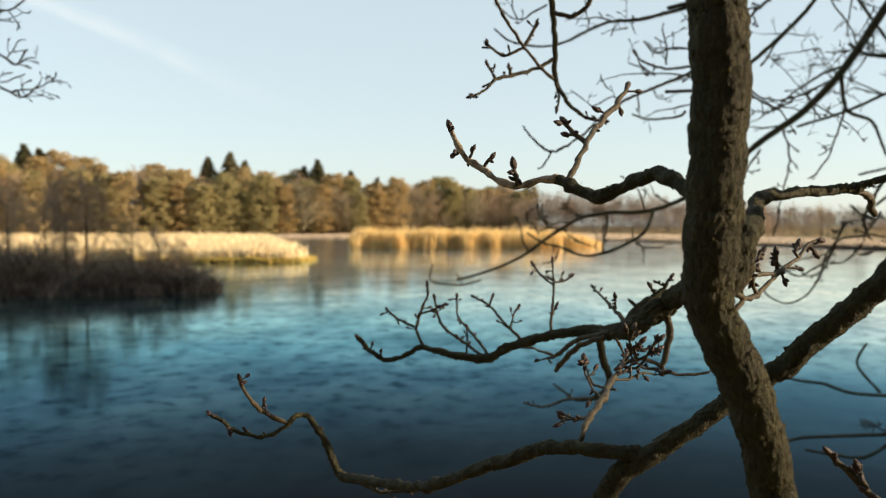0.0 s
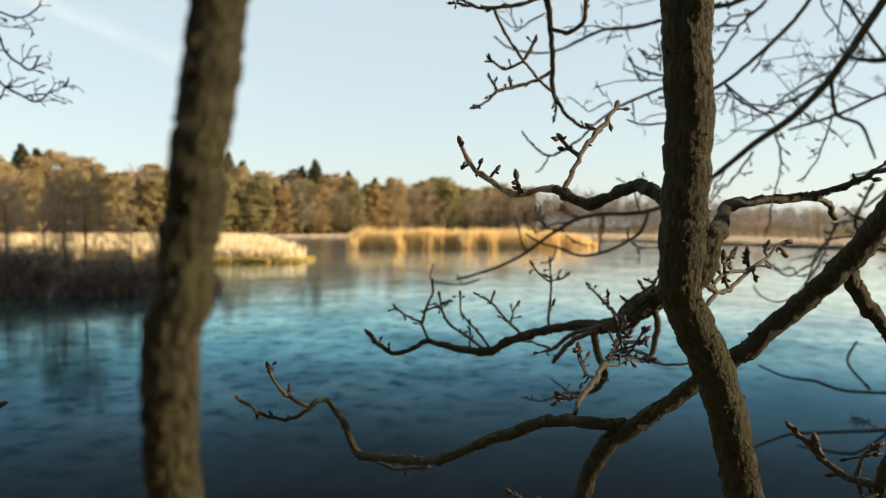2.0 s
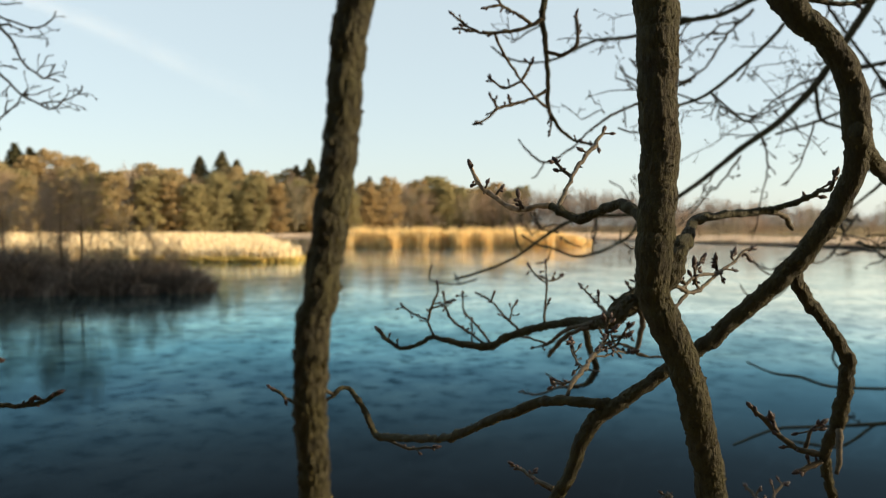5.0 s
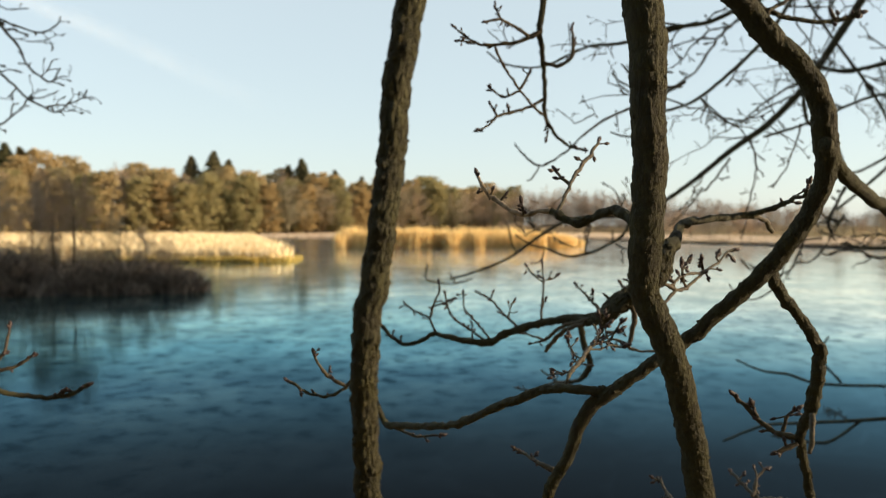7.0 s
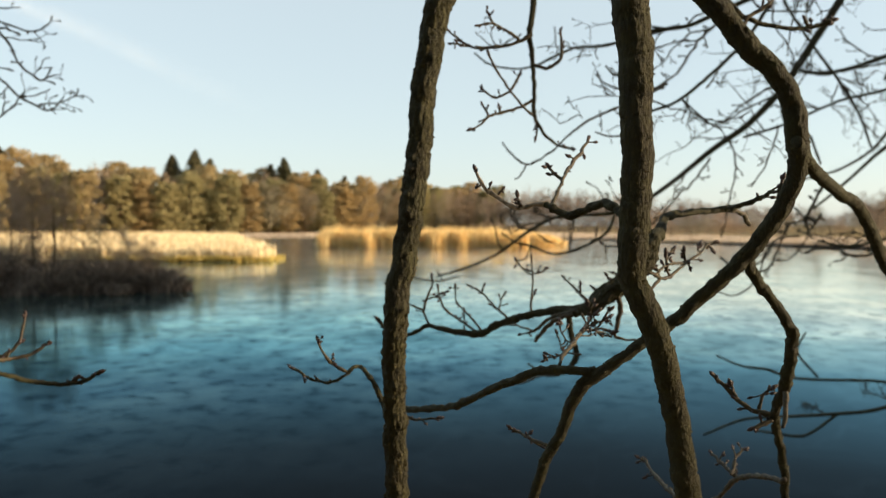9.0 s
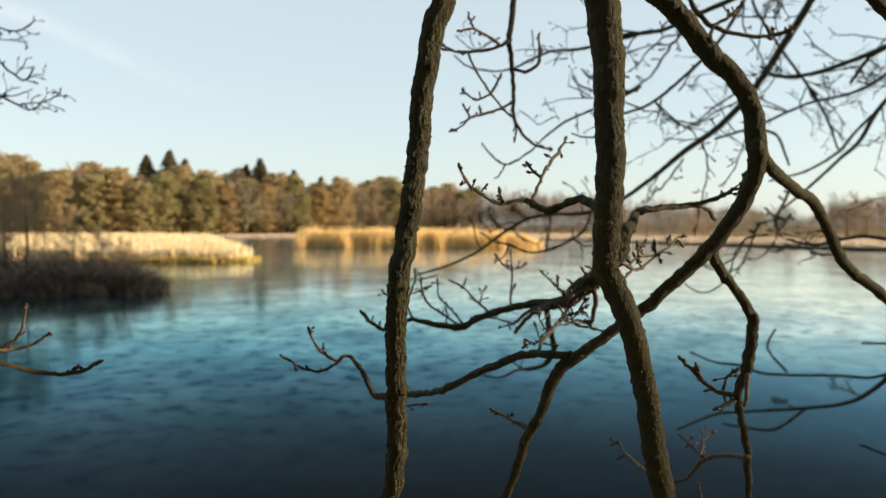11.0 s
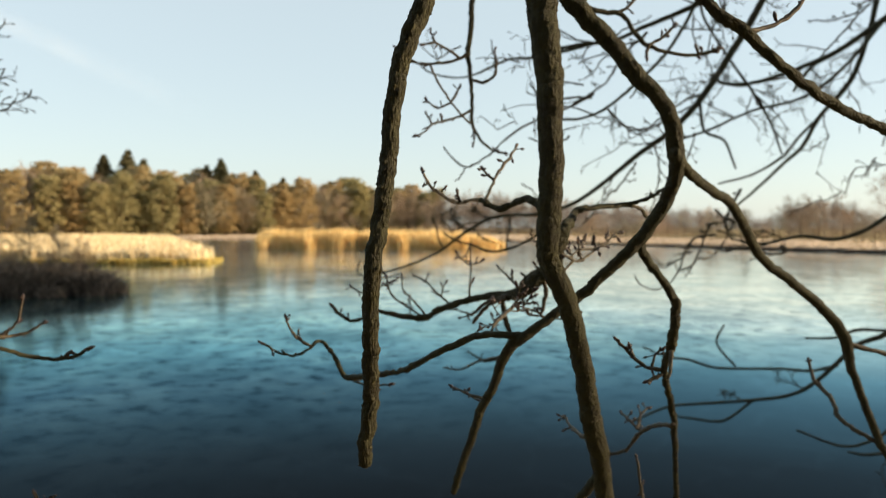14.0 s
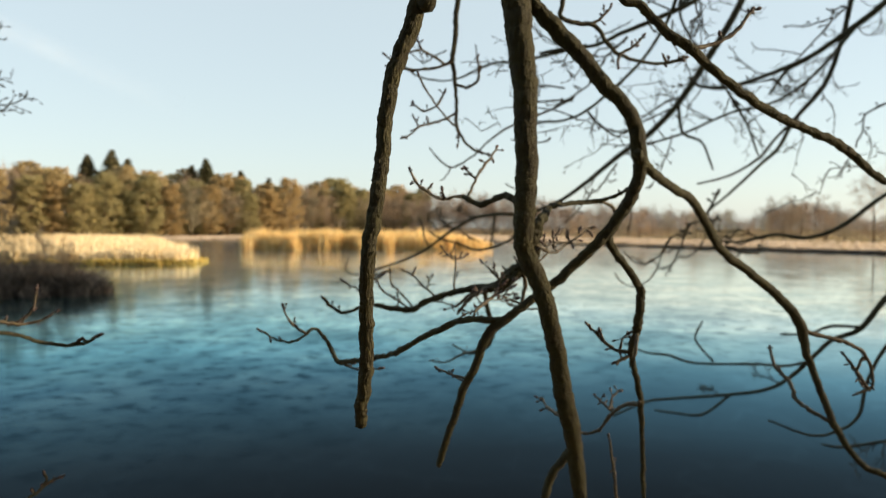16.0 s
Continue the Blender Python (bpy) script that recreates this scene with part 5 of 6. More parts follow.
    twig(limb, [(0.431, 0.913, 2.225, 0.0017), (0.441, 0.921, 2.224, 0.0018), (0.448, 0.925, 2.216, 0.0016)], True)
    limb = branch(oak, "knot_twig", [(0.224, 0.640, 2.213, 0.0019), (0.242, 0.673, 2.207, 0.0019), (0.260, 0.705, 2.194, 0.0019), (0.282, 0.740, 2.185, 0.0022), (0.302, 0.770, 2.176, 0.0020)])
    twig(limb, [(0.285, 0.745, 2.185, 0.0019), (0.306, 0.775, 2.195, 0.0018), (0.331, 0.809, 2.199, 0.0020), (0.359, 0.841, 2.198, 0.0018), (0.384, 0.869, 2.202, 0.0022)])
    limb = branch(oak, "hanging_fork", [(0.358, 0.770, 1.760, 0.0091), (0.338, 0.770, 1.731, 0.0091), (0.316, 0.780, 1.699, 0.0086), (0.303, 0.790, 1.647, 0.0082), (0.298, 0.800, 1.571, 0.0062)], False)
    limb = branch(oak, "low_bud_twig", [(0.331, 0.740, 1.827, 0.0032), (0.342, 0.850, 1.811, 0.0027), (0.365, 1.000, 1.792, 0.0030), (0.366, 1.060, 1.800, 0.0034)], True)
    limb = branch(oak, "left_twig", [(-1.200, 0.950, 3.780, 0.020), (-1.350, 0.950, 2.700, 0.012), (-1.009, 1.000, 2.079, 0.0063), (-0.902, 0.960, 2.009, 0.0049), (-0.854, 1.010, 1.987, 0.0042), (-0.823, 1.050, 1.965, 0.0043), (-0.779, 1.080, 1.952, 0.0039), (-0.737, 1.085, 1.957, 0.0039), (-0.703, 1.088, 1.973, 0.0039)], True)
    twig(limb, [(-0.924, 0.960, 2.035, 0.0037), (-0.873, 1.000, 2.016, 0.0035), (-0.858, 1.050, 2.007, 0.0036), (-0.826, 1.060, 2.014, 0.0036), (-0.789, 1.060, 2.036, 0.0036)], True)
    twig(limb, [(-0.891, 1.040, 2.005, 0.0030), (-0.856, 1.050, 2.022, 0.0030), (-0.837, 1.050, 2.046, 0.0026), (-0.832, 1.060, 2.090, 0.0026)], True)
    limb = branch(oak, "near_twig", [(-1.150, 0.900, 3.780, 0.015), (-1.500, 1.150, 2.600, 0.008), (-1.450, 1.280, 1.750, 0.006), (-1.200, 1.300, 1.480, 0.005), (-1.024, 1.300, 1.475, 0.0042), (-0.954, 1.300, 1.516, 0.0038), (-0.919, 1.300, 1.540, 0.0036), (-0.902, 1.300, 1.566, 0.0034), (-0.906, 1.300, 1.584, 0.0034)], True)
    twig(limb, [(-0.911, 1.300, 1.549, 0.0030), (-0.885, 1.300, 1.565, 0.0028), (-0.866, 1.300, 1.574, 0.0028)], True)
    limb = branch(oak, "far_twig", [(0.440, 1.520, 3.400, 0.018), (0.330, 1.530, 3.150, 0.014), (0.225, 1.500, 2.936, 0.0083), (0.212, 1.500, 2.815, 0.0073), (0.203, 1.500, 2.748, 0.0069), (0.218, 1.550, 2.691, 0.0057), (0.228, 1.580, 2.613, 0.0053), (0.233, 1.600, 2.552, 0.0049), (0.262, 1.600, 2.502, 0.0039), (0.298, 1.600, 2.474, 0.0035), (0.327, 1.550, 2.460, 0.0028)], True)
    twig(limb, [(0.204, 1.500, 2.737, 0.0050), (0.169, 1.500, 2.720, 0.0042), (0.128, 1.500, 2.711, 0.0038), (0.074, 1.500, 2.707, 0.0034), (0.006, 1.500, 2.717, 0.0034)], True)
    twig(limb, [(0.180, 1.500, 2.726, 0.0034), (0.133, 1.480, 2.749, 0.0034), (0.104, 1.460, 2.757, 0.0033), (0.067, 1.450, 2.750, 0.0033)], True)
    twig(limb, [(0.108, 1.460, 2.755, 0.0025), (0.092, 1.460, 2.783, 0.0025)], True)
    twig(limb, [(0.058, 1.500, 2.709, 0.0026), (0.026, 1.500, 2.726, 0.0026), (-0.004, 1.500, 2.751, 0.0030)], True)
    twig(limb, [(0.228, 1.590, 2.593, 0.0036), (0.187, 1.580, 2.570, 0.0036), (0.135, 1.560, 2.553, 0.0035), (0.105, 1.540, 2.543, 0.0035), (0.083, 1.530, 2.518, 0.0030), (0.051, 1.520, 2.503, 0.0034)], True)
    twig(limb, [(0.094, 1.500, 2.707, 0.0030), (0.117, 1.520, 2.664, 0.0030), (0.162, 1.550, 2.608, 0.0031), (0.201, 1.580, 2.571, 0.0031), (0.231, 1.600, 2.551, 0.0032)], False)
    twig(limb, [(0.222, 1.550, 2.677, 0.0043), (0.251, 1.540, 2.664, 0.0039), (0.277, 1.530, 2.676, 0.0039), (0.289, 1.520, 2.696, 0.0039), (0.281, 1.500, 2.748, 0.0042)], True)
    twig(limb, [(0.105, 1.540, 2.543, 0.0026), (0.088, 1.540, 2.571, 0.0026)], True)
    twig(limb, [(0.162, 1.550, 2.608, 0.0031), (0.186, 1.550, 2.649, 0.0031)], True)
    twig(limb, [(0.162, 1.550, 2.605, 0.0031), (0.120, 1.550, 2.591, 0.0027), (0.089, 1.550, 2.614, 0.0027)], True)
    twig(limb, [(0.231, 1.600, 2.552, 0.0027), (0.240, 1.600, 2.516, 0.0027), (0.235, 1.600, 2.491, 0.0027)], True)
    twig(limb, [(0.135, 1.560, 2.556, 0.0027), (0.132, 1.560, 2.570, 0.0031)], True)
    limb = branch(oak, "kinked_twig", [(0.460, 1.420, 3.500, 0.018), (0.400, 1.150, 3.050, 0.008), (0.423, 1.100, 2.904, 0.0064), (0.428, 1.100, 2.820, 0.0060), (0.424, 1.100, 2.770, 0.0057), (0.468, 1.100, 2.757, 0.0057), (0.505, 1.100, 2.755, 0.0057), (0.527, 1.100, 2.739, 0.0051), (0.550, 1.100, 2.704, 0.0052), (0.580, 1.100, 2.681, 0.0050), (0.633, 1.100, 2.665, 0.0043), (0.709, 1.100, 2.662, 0.0041), (0.762, 1.100, 2.678, 0.0044)], True)
    twig(limb, [(0.580, 1.100, 2.681, 0.0040), (0.617, 1.100, 2.702, 0.0036), (0.647, 1.100, 2.732, 0.0037)], True)
    twig(limb, [(0.580, 1.100, 2.681, 0.0036), (0.576, 1.100, 2.652, 0.0034)], True)
    twig(limb, [(0.505, 1.100, 2.755, 0.0040), (0.534, 1.100, 2.775, 0.0036), (0.557, 1.100, 2.804, 0.0036)], True)
    twig(limb, [(0.709, 1.100, 2.662, 0.0032), (0.701, 1.100, 2.681, 0.0032)], True)
    limb = branch(oak, "outer_branch", [(-1.850, 3.350, 4.070, 0.020), (-2.300, 3.450, 3.900, 0.0110), (-2.430, 3.500, 3.520, 0.0090), (-2.440, 3.500, 3.200, 0.0075), (-2.420, 3.500, 2.850, 0.0060), (-2.380, 3.500, 2.700, 0.0050)])
    sprig(limb, [(-2.371, 3.50, 3.338, 0.0055), (-2.285, 3.54, 3.319, 0.0052), (-2.161, 3.49, 3.279, 0.0048), (-2.079, 3.46, 3.247, 0.0044), (-2.040, 3.52, 3.240, 0.0041), (-1.977, 3.53, 3.232, 0.0037), (-1.893, 3.47, 3.237, 0.0033), (-1.872, 3.48, 3.271, 0.0029), (-1.885, 3.53, 3.309, 0.0026)])
    sprig(limb, [(-2.388, 3.53, 3.499, 0.0061), (-2.284, 3.52, 3.371, 0.0058), (-2.146, 3.46, 3.247, 0.0055), (-2.096, 3.49, 3.186, 0.0054), (-2.085, 3.54, 3.136, 0.0052), (-2.045, 3.50, 3.071, 0.0049), (-1.986, 3.46, 3.023, 0.0046), (-1.979, 3.51, 3.006, 0.0045), (-1.955, 3.54, 2.988, 0.0043), (-1.899, 3.48, 2.986, 0.0040), (-1.873, 3.47, 3.023, 0.0037), (-1.893, 3.53, 3.051, 0.0036)])
    sprig(limb, [(-1.921, 3.54, 2.999, 0.0031), (-1.858, 3.48, 3.005, 0.0025), (-1.821, 3.47, 3.001, 0.0020)])
    sprig(limb, [(-1.976, 3.51, 3.010, 0.0028), (-1.917, 3.46, 3.037, 0.0025), (-1.916, 3.50, 3.085, 0.0023), (-1.904, 3.54, 3.103, 0.0020)])
    sprig(limb, [(-2.083, 3.47, 3.181, 0.0025), (-2.020, 3.48, 3.175, 0.0023), (-1.993, 3.54, 3.186, 0.0022), (-1.941, 3.51, 3.164, 0.0020)])
    sprig(limb, [(-2.350, 3.46, 3.232, 0.0060), (-2.288, 3.52, 3.149, 0.0057), (-2.189, 3.53, 3.037, 0.0054), (-2.090, 3.47, 2.957, 0.0050), (-2.021, 3.47, 2.893, 0.0047), (-1.969, 3.53, 2.858, 0.0044), (-1.921, 3.52, 2.834, 0.0041), (-1.853, 3.46, 2.840, 0.0037), (-1.838, 3.49, 2.866, 0.0034), (-1.841, 3.54, 2.902, 0.0031)])
    sprig(limb, [(-1.942, 3.49, 2.855, 0.0033), (-1.889, 3.54, 2.871, 0.0032), (-1.829, 3.50, 2.874, 0.0030), (-1.769, 3.46, 2.892, 0.0028), (-1.763, 3.51, 2.922, 0.0027), (-1.766, 3.54, 2.952, 0.0026)])
    sprig(limb, [(-1.790, 3.53, 2.906, 0.0023), (-1.765, 3.53, 2.909, 0.0023), (-1.714, 3.47, 2.904, 0.0023)])
    sprig(limb, [(-2.050, 3.54, 2.913, 0.0028), (-1.961, 3.49, 2.899, 0.0027), (-1.907, 3.46, 2.911, 0.0026), (-1.895, 3.52, 2.938, 0.0025)])
    sprig(limb, [(-2.393, 3.52, 2.704, 0.0051), (-2.237, 3.46, 2.734, 0.0046), (-2.172, 3.49, 2.772, 0.0042), (-2.141, 3.54, 2.814, 0.0038), (-2.076, 3.50, 2.842, 0.0034), (-2.016, 3.46, 2.883, 0.0029), (-2.014, 3.51, 2.936, 0.0025)])
    sprig(limb, [(-2.108, 3.48, 2.806, 0.0033), (-2.097, 3.47, 2.851, 0.0029), (-2.101, 3.53, 2.880, 0.0026)])
    sprig(limb, [(-2.345, 3.46, 3.422, 0.0032), (-2.250, 3.51, 3.387, 0.0030), (-2.186, 3.54, 3.358, 0.0028), (-2.103, 3.48, 3.327, 0.0025), (-2.016, 3.47, 3.330, 0.0023)])
    sprig(limb, [(-1.902, 3.48, 2.828, 0.0023), (-1.860, 3.54, 2.840, 0.0022), (-1.807, 3.51, 2.842, 0.0020)])
    tagged(oak, "mossy leafless oak with drooping budded limbs over the water", "tree")


def neighbour_oak():
    """The next oak along the bank; its finer limbs spread behind the near ones."""
    tree = empty("oak_tree", (0, 0, 0))
    base = land_height(7.4, 0.9)
    branch(tree, "trunk", [(7.4, 0.9, base - 0.2, 0.34), (7.4, 0.9, base + 0.5, 0.27), (7.3, 1.0, 3.0, 0.24), (7.4, 1.0, 5.5, 0.18), (7.2, 1.2, 8.0, 0.08)], step=0.06)
    branch(tree, "main_limb", [(7.35, 1.0, 2.9, 0.13), (6.5, 2.2, 4.5, 0.10), (5.0, 4.0, 4.9, 0.08), (3.4, 4.7, 4.9, 0.06), (2.2, 4.8, 4.8, 0.04)], step=0.05)
    branch(tree, "main_limb", [(7.35, 1.0, 2.0, 0.12), (6.6, 2.3, 2.4, 0.09), (5.6, 3.9, 2.4, 0.07), (4.9, 4.6, 2.2, 0.06)], step=0.05)
    limb = branch(tree, "limb", [(3.40, 4.70, 4.90, 0.0310), (3.01, 4.70, 4.21, 0.0258), (2.90, 4.70, 3.95, 0.0257), (2.77, 4.70, 3.72, 0.0257), (2.65, 4.70, 3.53, 0.0256), (2.42, 4.70, 3.19, 0.0232), (2.18, 4.70, 2.94, 0.0208), (1.94, 4.70, 2.77, 0.0184), (1.68, 4.70, 2.56, 0.0149), (1.45, 4.70, 2.41, 0.0137), (1.23, 4.70, 2.34, 0.0125), (1.00, 4.70, 2.33, 0.0113), (0.84, 4.70, 2.30, 0.0112), (0.67, 4.70, 2.20, 0.0101), (0.47, 4.70, 2.06, 0.0089), (0.26, 4.70, 1.97, 0.0078), (0.08, 4.70, 1.92, 0.0066)], False, 0.03)
    twig(limb, [(1.26, 4.60, 2.35, 0.0086), (1.18, 4.50, 2.22, 0.0084), (1.06, 4.50, 2.14, 0.0084), (0.93, 4.50, 2.09, 0.0084), (0.81, 4.50, 2.08, 0.0075), (0.68, 4.50, 2.13, 0.0065), (0.59, 4.50, 2.15, 0.0056), (0.49, 4.50, 2.21, 0.0047)], False)
    twig(limb, [(0.93, 4.50, 2.09, 0.0056), (0.94, 4.50, 2.17, 0.0048), (0.96, 4.50, 2.26, 0.0045), (0.95, 4.50, 2.31, 0.0045)], False)
    twig(limb, [(0.68, 4.50, 2.13, 0.0056), (0.65, 4.50, 2.05, 0.0048), (0.58, 4.50, 2.03, 0.0045)], False)
    twig(limb, [(0.53, 4.70, 2.09, 0.0058), (0.49, 4.70, 2.15, 0.0051), (0.47, 4.70, 2.25, 0.0047), (0.44, 4.70, 2.31, 0.0047)], False)
    twig(limb, [(0.76, 4.70, 2.22, 0.0058), (0.64, 4.70, 2.25, 0.0050), (0.58, 4.70, 2.33, 0.0050), (0.58, 4.70, 2.39, 0.0047)], False)
    twig(limb, [(0.23, 4.70, 1.92, 0.0054), (0.11, 4.70, 1.89, 0.0054), (-0.02, 4.70, 1.90, 0.0051), (-0.08, 4.70, 1.93, 0.0047), (-0.06, 4.70, 2.02, 0.0043)], False)
    twig(limb, [(0.12, 4.70, 1.89, 0.0047), (0.10, 4.70, 1.93, 0.0043), (0.08, 4.70, 1.96, 0.0043)], False)
    twig(limb, [(2.36, 4.60, 3.15, 0.0114), (2.40, 4.60, 2.94, 0.0103), (2.55, 4.60, 2.87, 0.0092), (2.64, 4.60, 2.67, 0.0069)], False)
    spray(limb, 7, 0.45, 0.0068, 41, 2)
    limb = branch(tree, "limb", [(5.00, 4.00, 4.90, 0.0380), (4.81, 5.20, 4.46, 0.0317), (4.44, 5.20, 4.12, 0.0288), (4.20, 5.20, 3.94, 0.0261), (4.04, 5.20, 3.83, 0.0234), (3.79, 5.20, 3.67, 0.0207), (3.44, 5.20, 3.52, 0.0180), (3.09, 5.20, 3.41, 0.0141), (2.85, 5.20, 3.40, 0.0127), (2.72, 5.20, 3.47, 0.0101)], False, 0.03)
    twig(limb, [(4.07, 5.20, 3.84, 0.0156), (3.79, 5.20, 3.66, 0.0143), (3.59, 5.20, 3.55, 0.0129), (3.44, 5.20, 3.35, 0.0103)], False)
    spray(limb, 8, 0.48, 0.0062, 42, 2)
    limb = branch(tree, "limb", [(3.40, 4.70, 4.90, 0.0292), (4.38, 5.40, 4.51, 0.0243), (4.31, 5.40, 4.22, 0.0242), (4.24, 5.40, 3.92, 0.0215), (4.08, 5.40, 3.50, 0.0215), (3.80, 5.40, 3.18, 0.0174), (3.65, 5.40, 2.93, 0.0160), (3.49, 5.40, 2.79, 0.0133), (3.21, 5.40, 2.54, 0.0106), (3.02, 5.40, 2.39, 0.0093)], False, 0.03)
    twig(limb, [(3.80, 5.40, 3.18, 0.0134), (3.62, 5.40, 3.01, 0.0107), (3.47, 5.40, 2.84, 0.0107), (3.21, 5.40, 2.69, 0.0093), (2.91, 5.40, 2.61, 0.0079)], False)
    spray(limb, 8, 0.48, 0.0062, 43, 2)
    limb = branch(tree, "limb", [(2.55, 5.00, 4.00, 0.0175), (2.13, 3.50, 3.74, 0.0146), (1.96, 3.50, 3.58, 0.0145), (1.72, 3.50, 3.46, 0.0144), (1.51, 3.50, 3.37, 0.0125), (1.34, 3.50, 3.29, 0.0107), (1.14, 3.50, 3.26, 0.0098), (1.01, 3.50, 3.23, 0.0088)], False, 0.03)
    twig(limb, [(1.29, 3.50, 3.29, 0.0084), (1.12, 3.50, 3.24, 0.0084), (1.01, 3.50, 3.21, 0.0084), (0.88, 3.50, 3.18, 0.0077), (0.75, 3.50, 3.17, 0.0070), (0.65, 3.50, 3.13, 0.0063), (0.55, 3.50, 3.08, 0.0056), (0.45, 3.50, 3.06, 0.0049), (0.31, 3.50, 3.08, 0.0042), (0.23, 3.50, 3.14, 0.0035)], False)
    twig(limb, [(1.18, 3.40, 2.95, 0.0055), (1.09, 3.40, 2.95, 0.0055), (0.98, 3.40, 2.94, 0.0055), (0.88, 3.40, 2.97, 0.0048), (0.83, 3.40, 3.02, 0.0041)], False)
    twig(limb, [(1.13, 3.40, 3.02, 0.0054), (1.01, 3.40, 3.03, 0.0048), (0.93, 3.40, 3.01, 0.0041), (0.88, 3.40, 3.06, 0.0034)], False)
    spray(limb, 8, 0.48, 0.0062, 44, 2)
    limb = branch(tree, "limb", [(2.55, 5.00, 4.00, 0.0127), (1.82, 3.40, 3.63, 0.0106), (1.74, 3.40, 3.43, 0.0097), (1.57, 3.30, 3.20, 0.0086), (1.38, 3.20, 3.02, 0.0083), (1.16, 3.10, 2.85, 0.0073), (1.00, 3.00, 2.78, 0.0063), (0.86, 3.00, 2.77, 0.0063)], False, 0.03)
    twig(limb, [(1.06, 3.00, 2.90, 0.0060), (0.95, 3.00, 2.84, 0.0060), (0.77, 2.90, 2.76, 0.0052), (0.65, 2.80, 2.70, 0.0051), (0.54, 2.70, 2.62, 0.0043), (0.49, 2.70, 2.57, 0.0043), (0.38, 2.70, 2.51, 0.0038), (0.30, 2.70, 2.57, 0.0033), (0.28, 2.70, 2.60, 0.0027)], False)
    twig(limb, [(0.38, 2.70, 2.51, 0.0033), (0.35, 2.70, 2.46, 0.0027), (0.33, 2.70, 2.45, 0.0027)], False)
    twig(limb, [(0.91, 2.90, 2.68, 0.0047), (0.88, 2.90, 2.66, 0.0041), (0.77, 2.90, 2.65, 0.0035), (0.71, 2.90, 2.67, 0.0035)], False)
    spray(limb, 8, 0.48, 0.0062, 45, 2)
    limb = branch(tree, "limb", [(4.20, 5.20, 3.92, 0.0148), (3.64, 4.90, 3.46, 0.0123), (3.31, 4.90, 3.24, 0.0110), (2.93, 4.90, 3.14, 0.0097), (2.56, 4.90, 2.98, 0.0097), (2.24, 4.90, 2.88, 0.0084)], False, 0.03)
    spray(limb, 8, 0.48, 0.0062, 46, 2)
    limb = branch(tree, "limb", [(2.55, 5.00, 4.00, 0.0118), (2.58, 5.00, 3.85, 0.0098), (2.77, 5.00, 3.57, 0.0098), (2.99, 5.00, 3.29, 0.0099), (3.13, 5.00, 3.07, 0.0087), (3.23, 5.00, 2.82, 0.0075)], False, 0.03)
    spray(limb, 8, 0.48, 0.0062, 47, 2)
    limb = branch(tree, "limb", [(5.60, 3.90, 2.40, 0.0232), (4.11, 4.00, 2.76, 0.0193), (3.85, 4.00, 2.60, 0.0170), (3.55, 4.00, 2.44, 0.0148), (3.27, 4.00, 2.25, 0.0147), (3.02, 4.00, 2.17, 0.0125), (2.78, 4.00, 2.19, 0.0104), (2.50, 4.00, 2.14, 0.0082), (2.30, 4.00, 2.17, 0.0061)], False, 0.03)
    twig(limb, [(2.19, 4.00, 2.20, 0.0052), (2.06, 4.00, 2.18, 0.0052), (1.99, 4.00, 2.10, 0.0048), (1.96, 4.00, 1.99, 0.0048), (1.91, 4.00, 1.91, 0.0045), (1.84, 4.00, 1.86, 0.0042), (1.77, 4.00, 1.85, 0.0039), (1.69, 4.00, 1.89, 0.0039), (1.66, 4.00, 1.94, 0.0036)], False)
    twig(limb, [(2.04, 4.00, 2.17, 0.0052), (1.99, 4.00, 2.07, 0.0048), (1.91, 4.00, 2.02, 0.0048), (1.85, 4.00, 1.99, 0.0045), (1.78, 4.00, 2.02, 0.0042), (1.72, 4.00, 2.08, 0.0039)], False)
    spray(limb, 8, 0.48, 0.0062, 48, 2)
    sprig(limb, [(2.044, 4.80, 3.685, 0.0083), (1.996, 4.86, 3.629, 0.0080), (1.872, 4.78, 3.523, 0.0075), (1.827, 4.74, 3.461, 0.0070), (1.795, 4.83, 3.393, 0.0067), (1.752, 4.85, 3.321, 0.0063), (1.638, 4.76, 3.239, 0.0057), (1.546, 4.76, 3.180, 0.0053), (1.497, 4.85, 3.157, 0.0050)])
    sprig(limb, [(1.889, 4.85, 3.538, 0.0054), (1.773, 4.83, 3.532, 0.0048), (1.649, 4.74, 3.485, 0.0043), (1.589, 4.79, 3.477, 0.0039), (1.547, 4.86, 3.448, 0.0034)])
    sprig(limb, [(1.967, 4.85, 3.616, 0.0057), (1.809, 4.77, 3.567, 0.0053), (1.747, 4.75, 3.514, 0.0050), (1.722, 4.84, 3.491, 0.0048), (1.693, 4.84, 3.451, 0.0044), (1.614, 4.75, 3.364, 0.0041), (1.561, 4.78, 3.325, 0.0038)])
    sprig(limb, [(1.804, 4.81, 3.633, 0.0057), (1.835, 4.74, 3.675, 0.0049), (1.993, 4.81, 3.754, 0.0042), (2.097, 4.86, 3.822, 0.0034)])
    sprig(limb, [(1.789, 4.75, 3.134, 0.0045), (1.787, 4.77, 3.054, 0.0040), (1.788, 4.85, 3.006, 0.0036), (1.719, 4.82, 2.982, 0.0030)])
    sprig(limb, [(2.443, 4.74, 3.224, 0.0068), (2.372, 4.82, 3.205, 0.0063), (2.288, 4.85, 3.145, 0.0057), (2.154, 4.76, 3.070, 0.0050), (2.077, 4.76, 3.005, 0.0044), (2.038, 4.85, 2.960, 0.0038)])
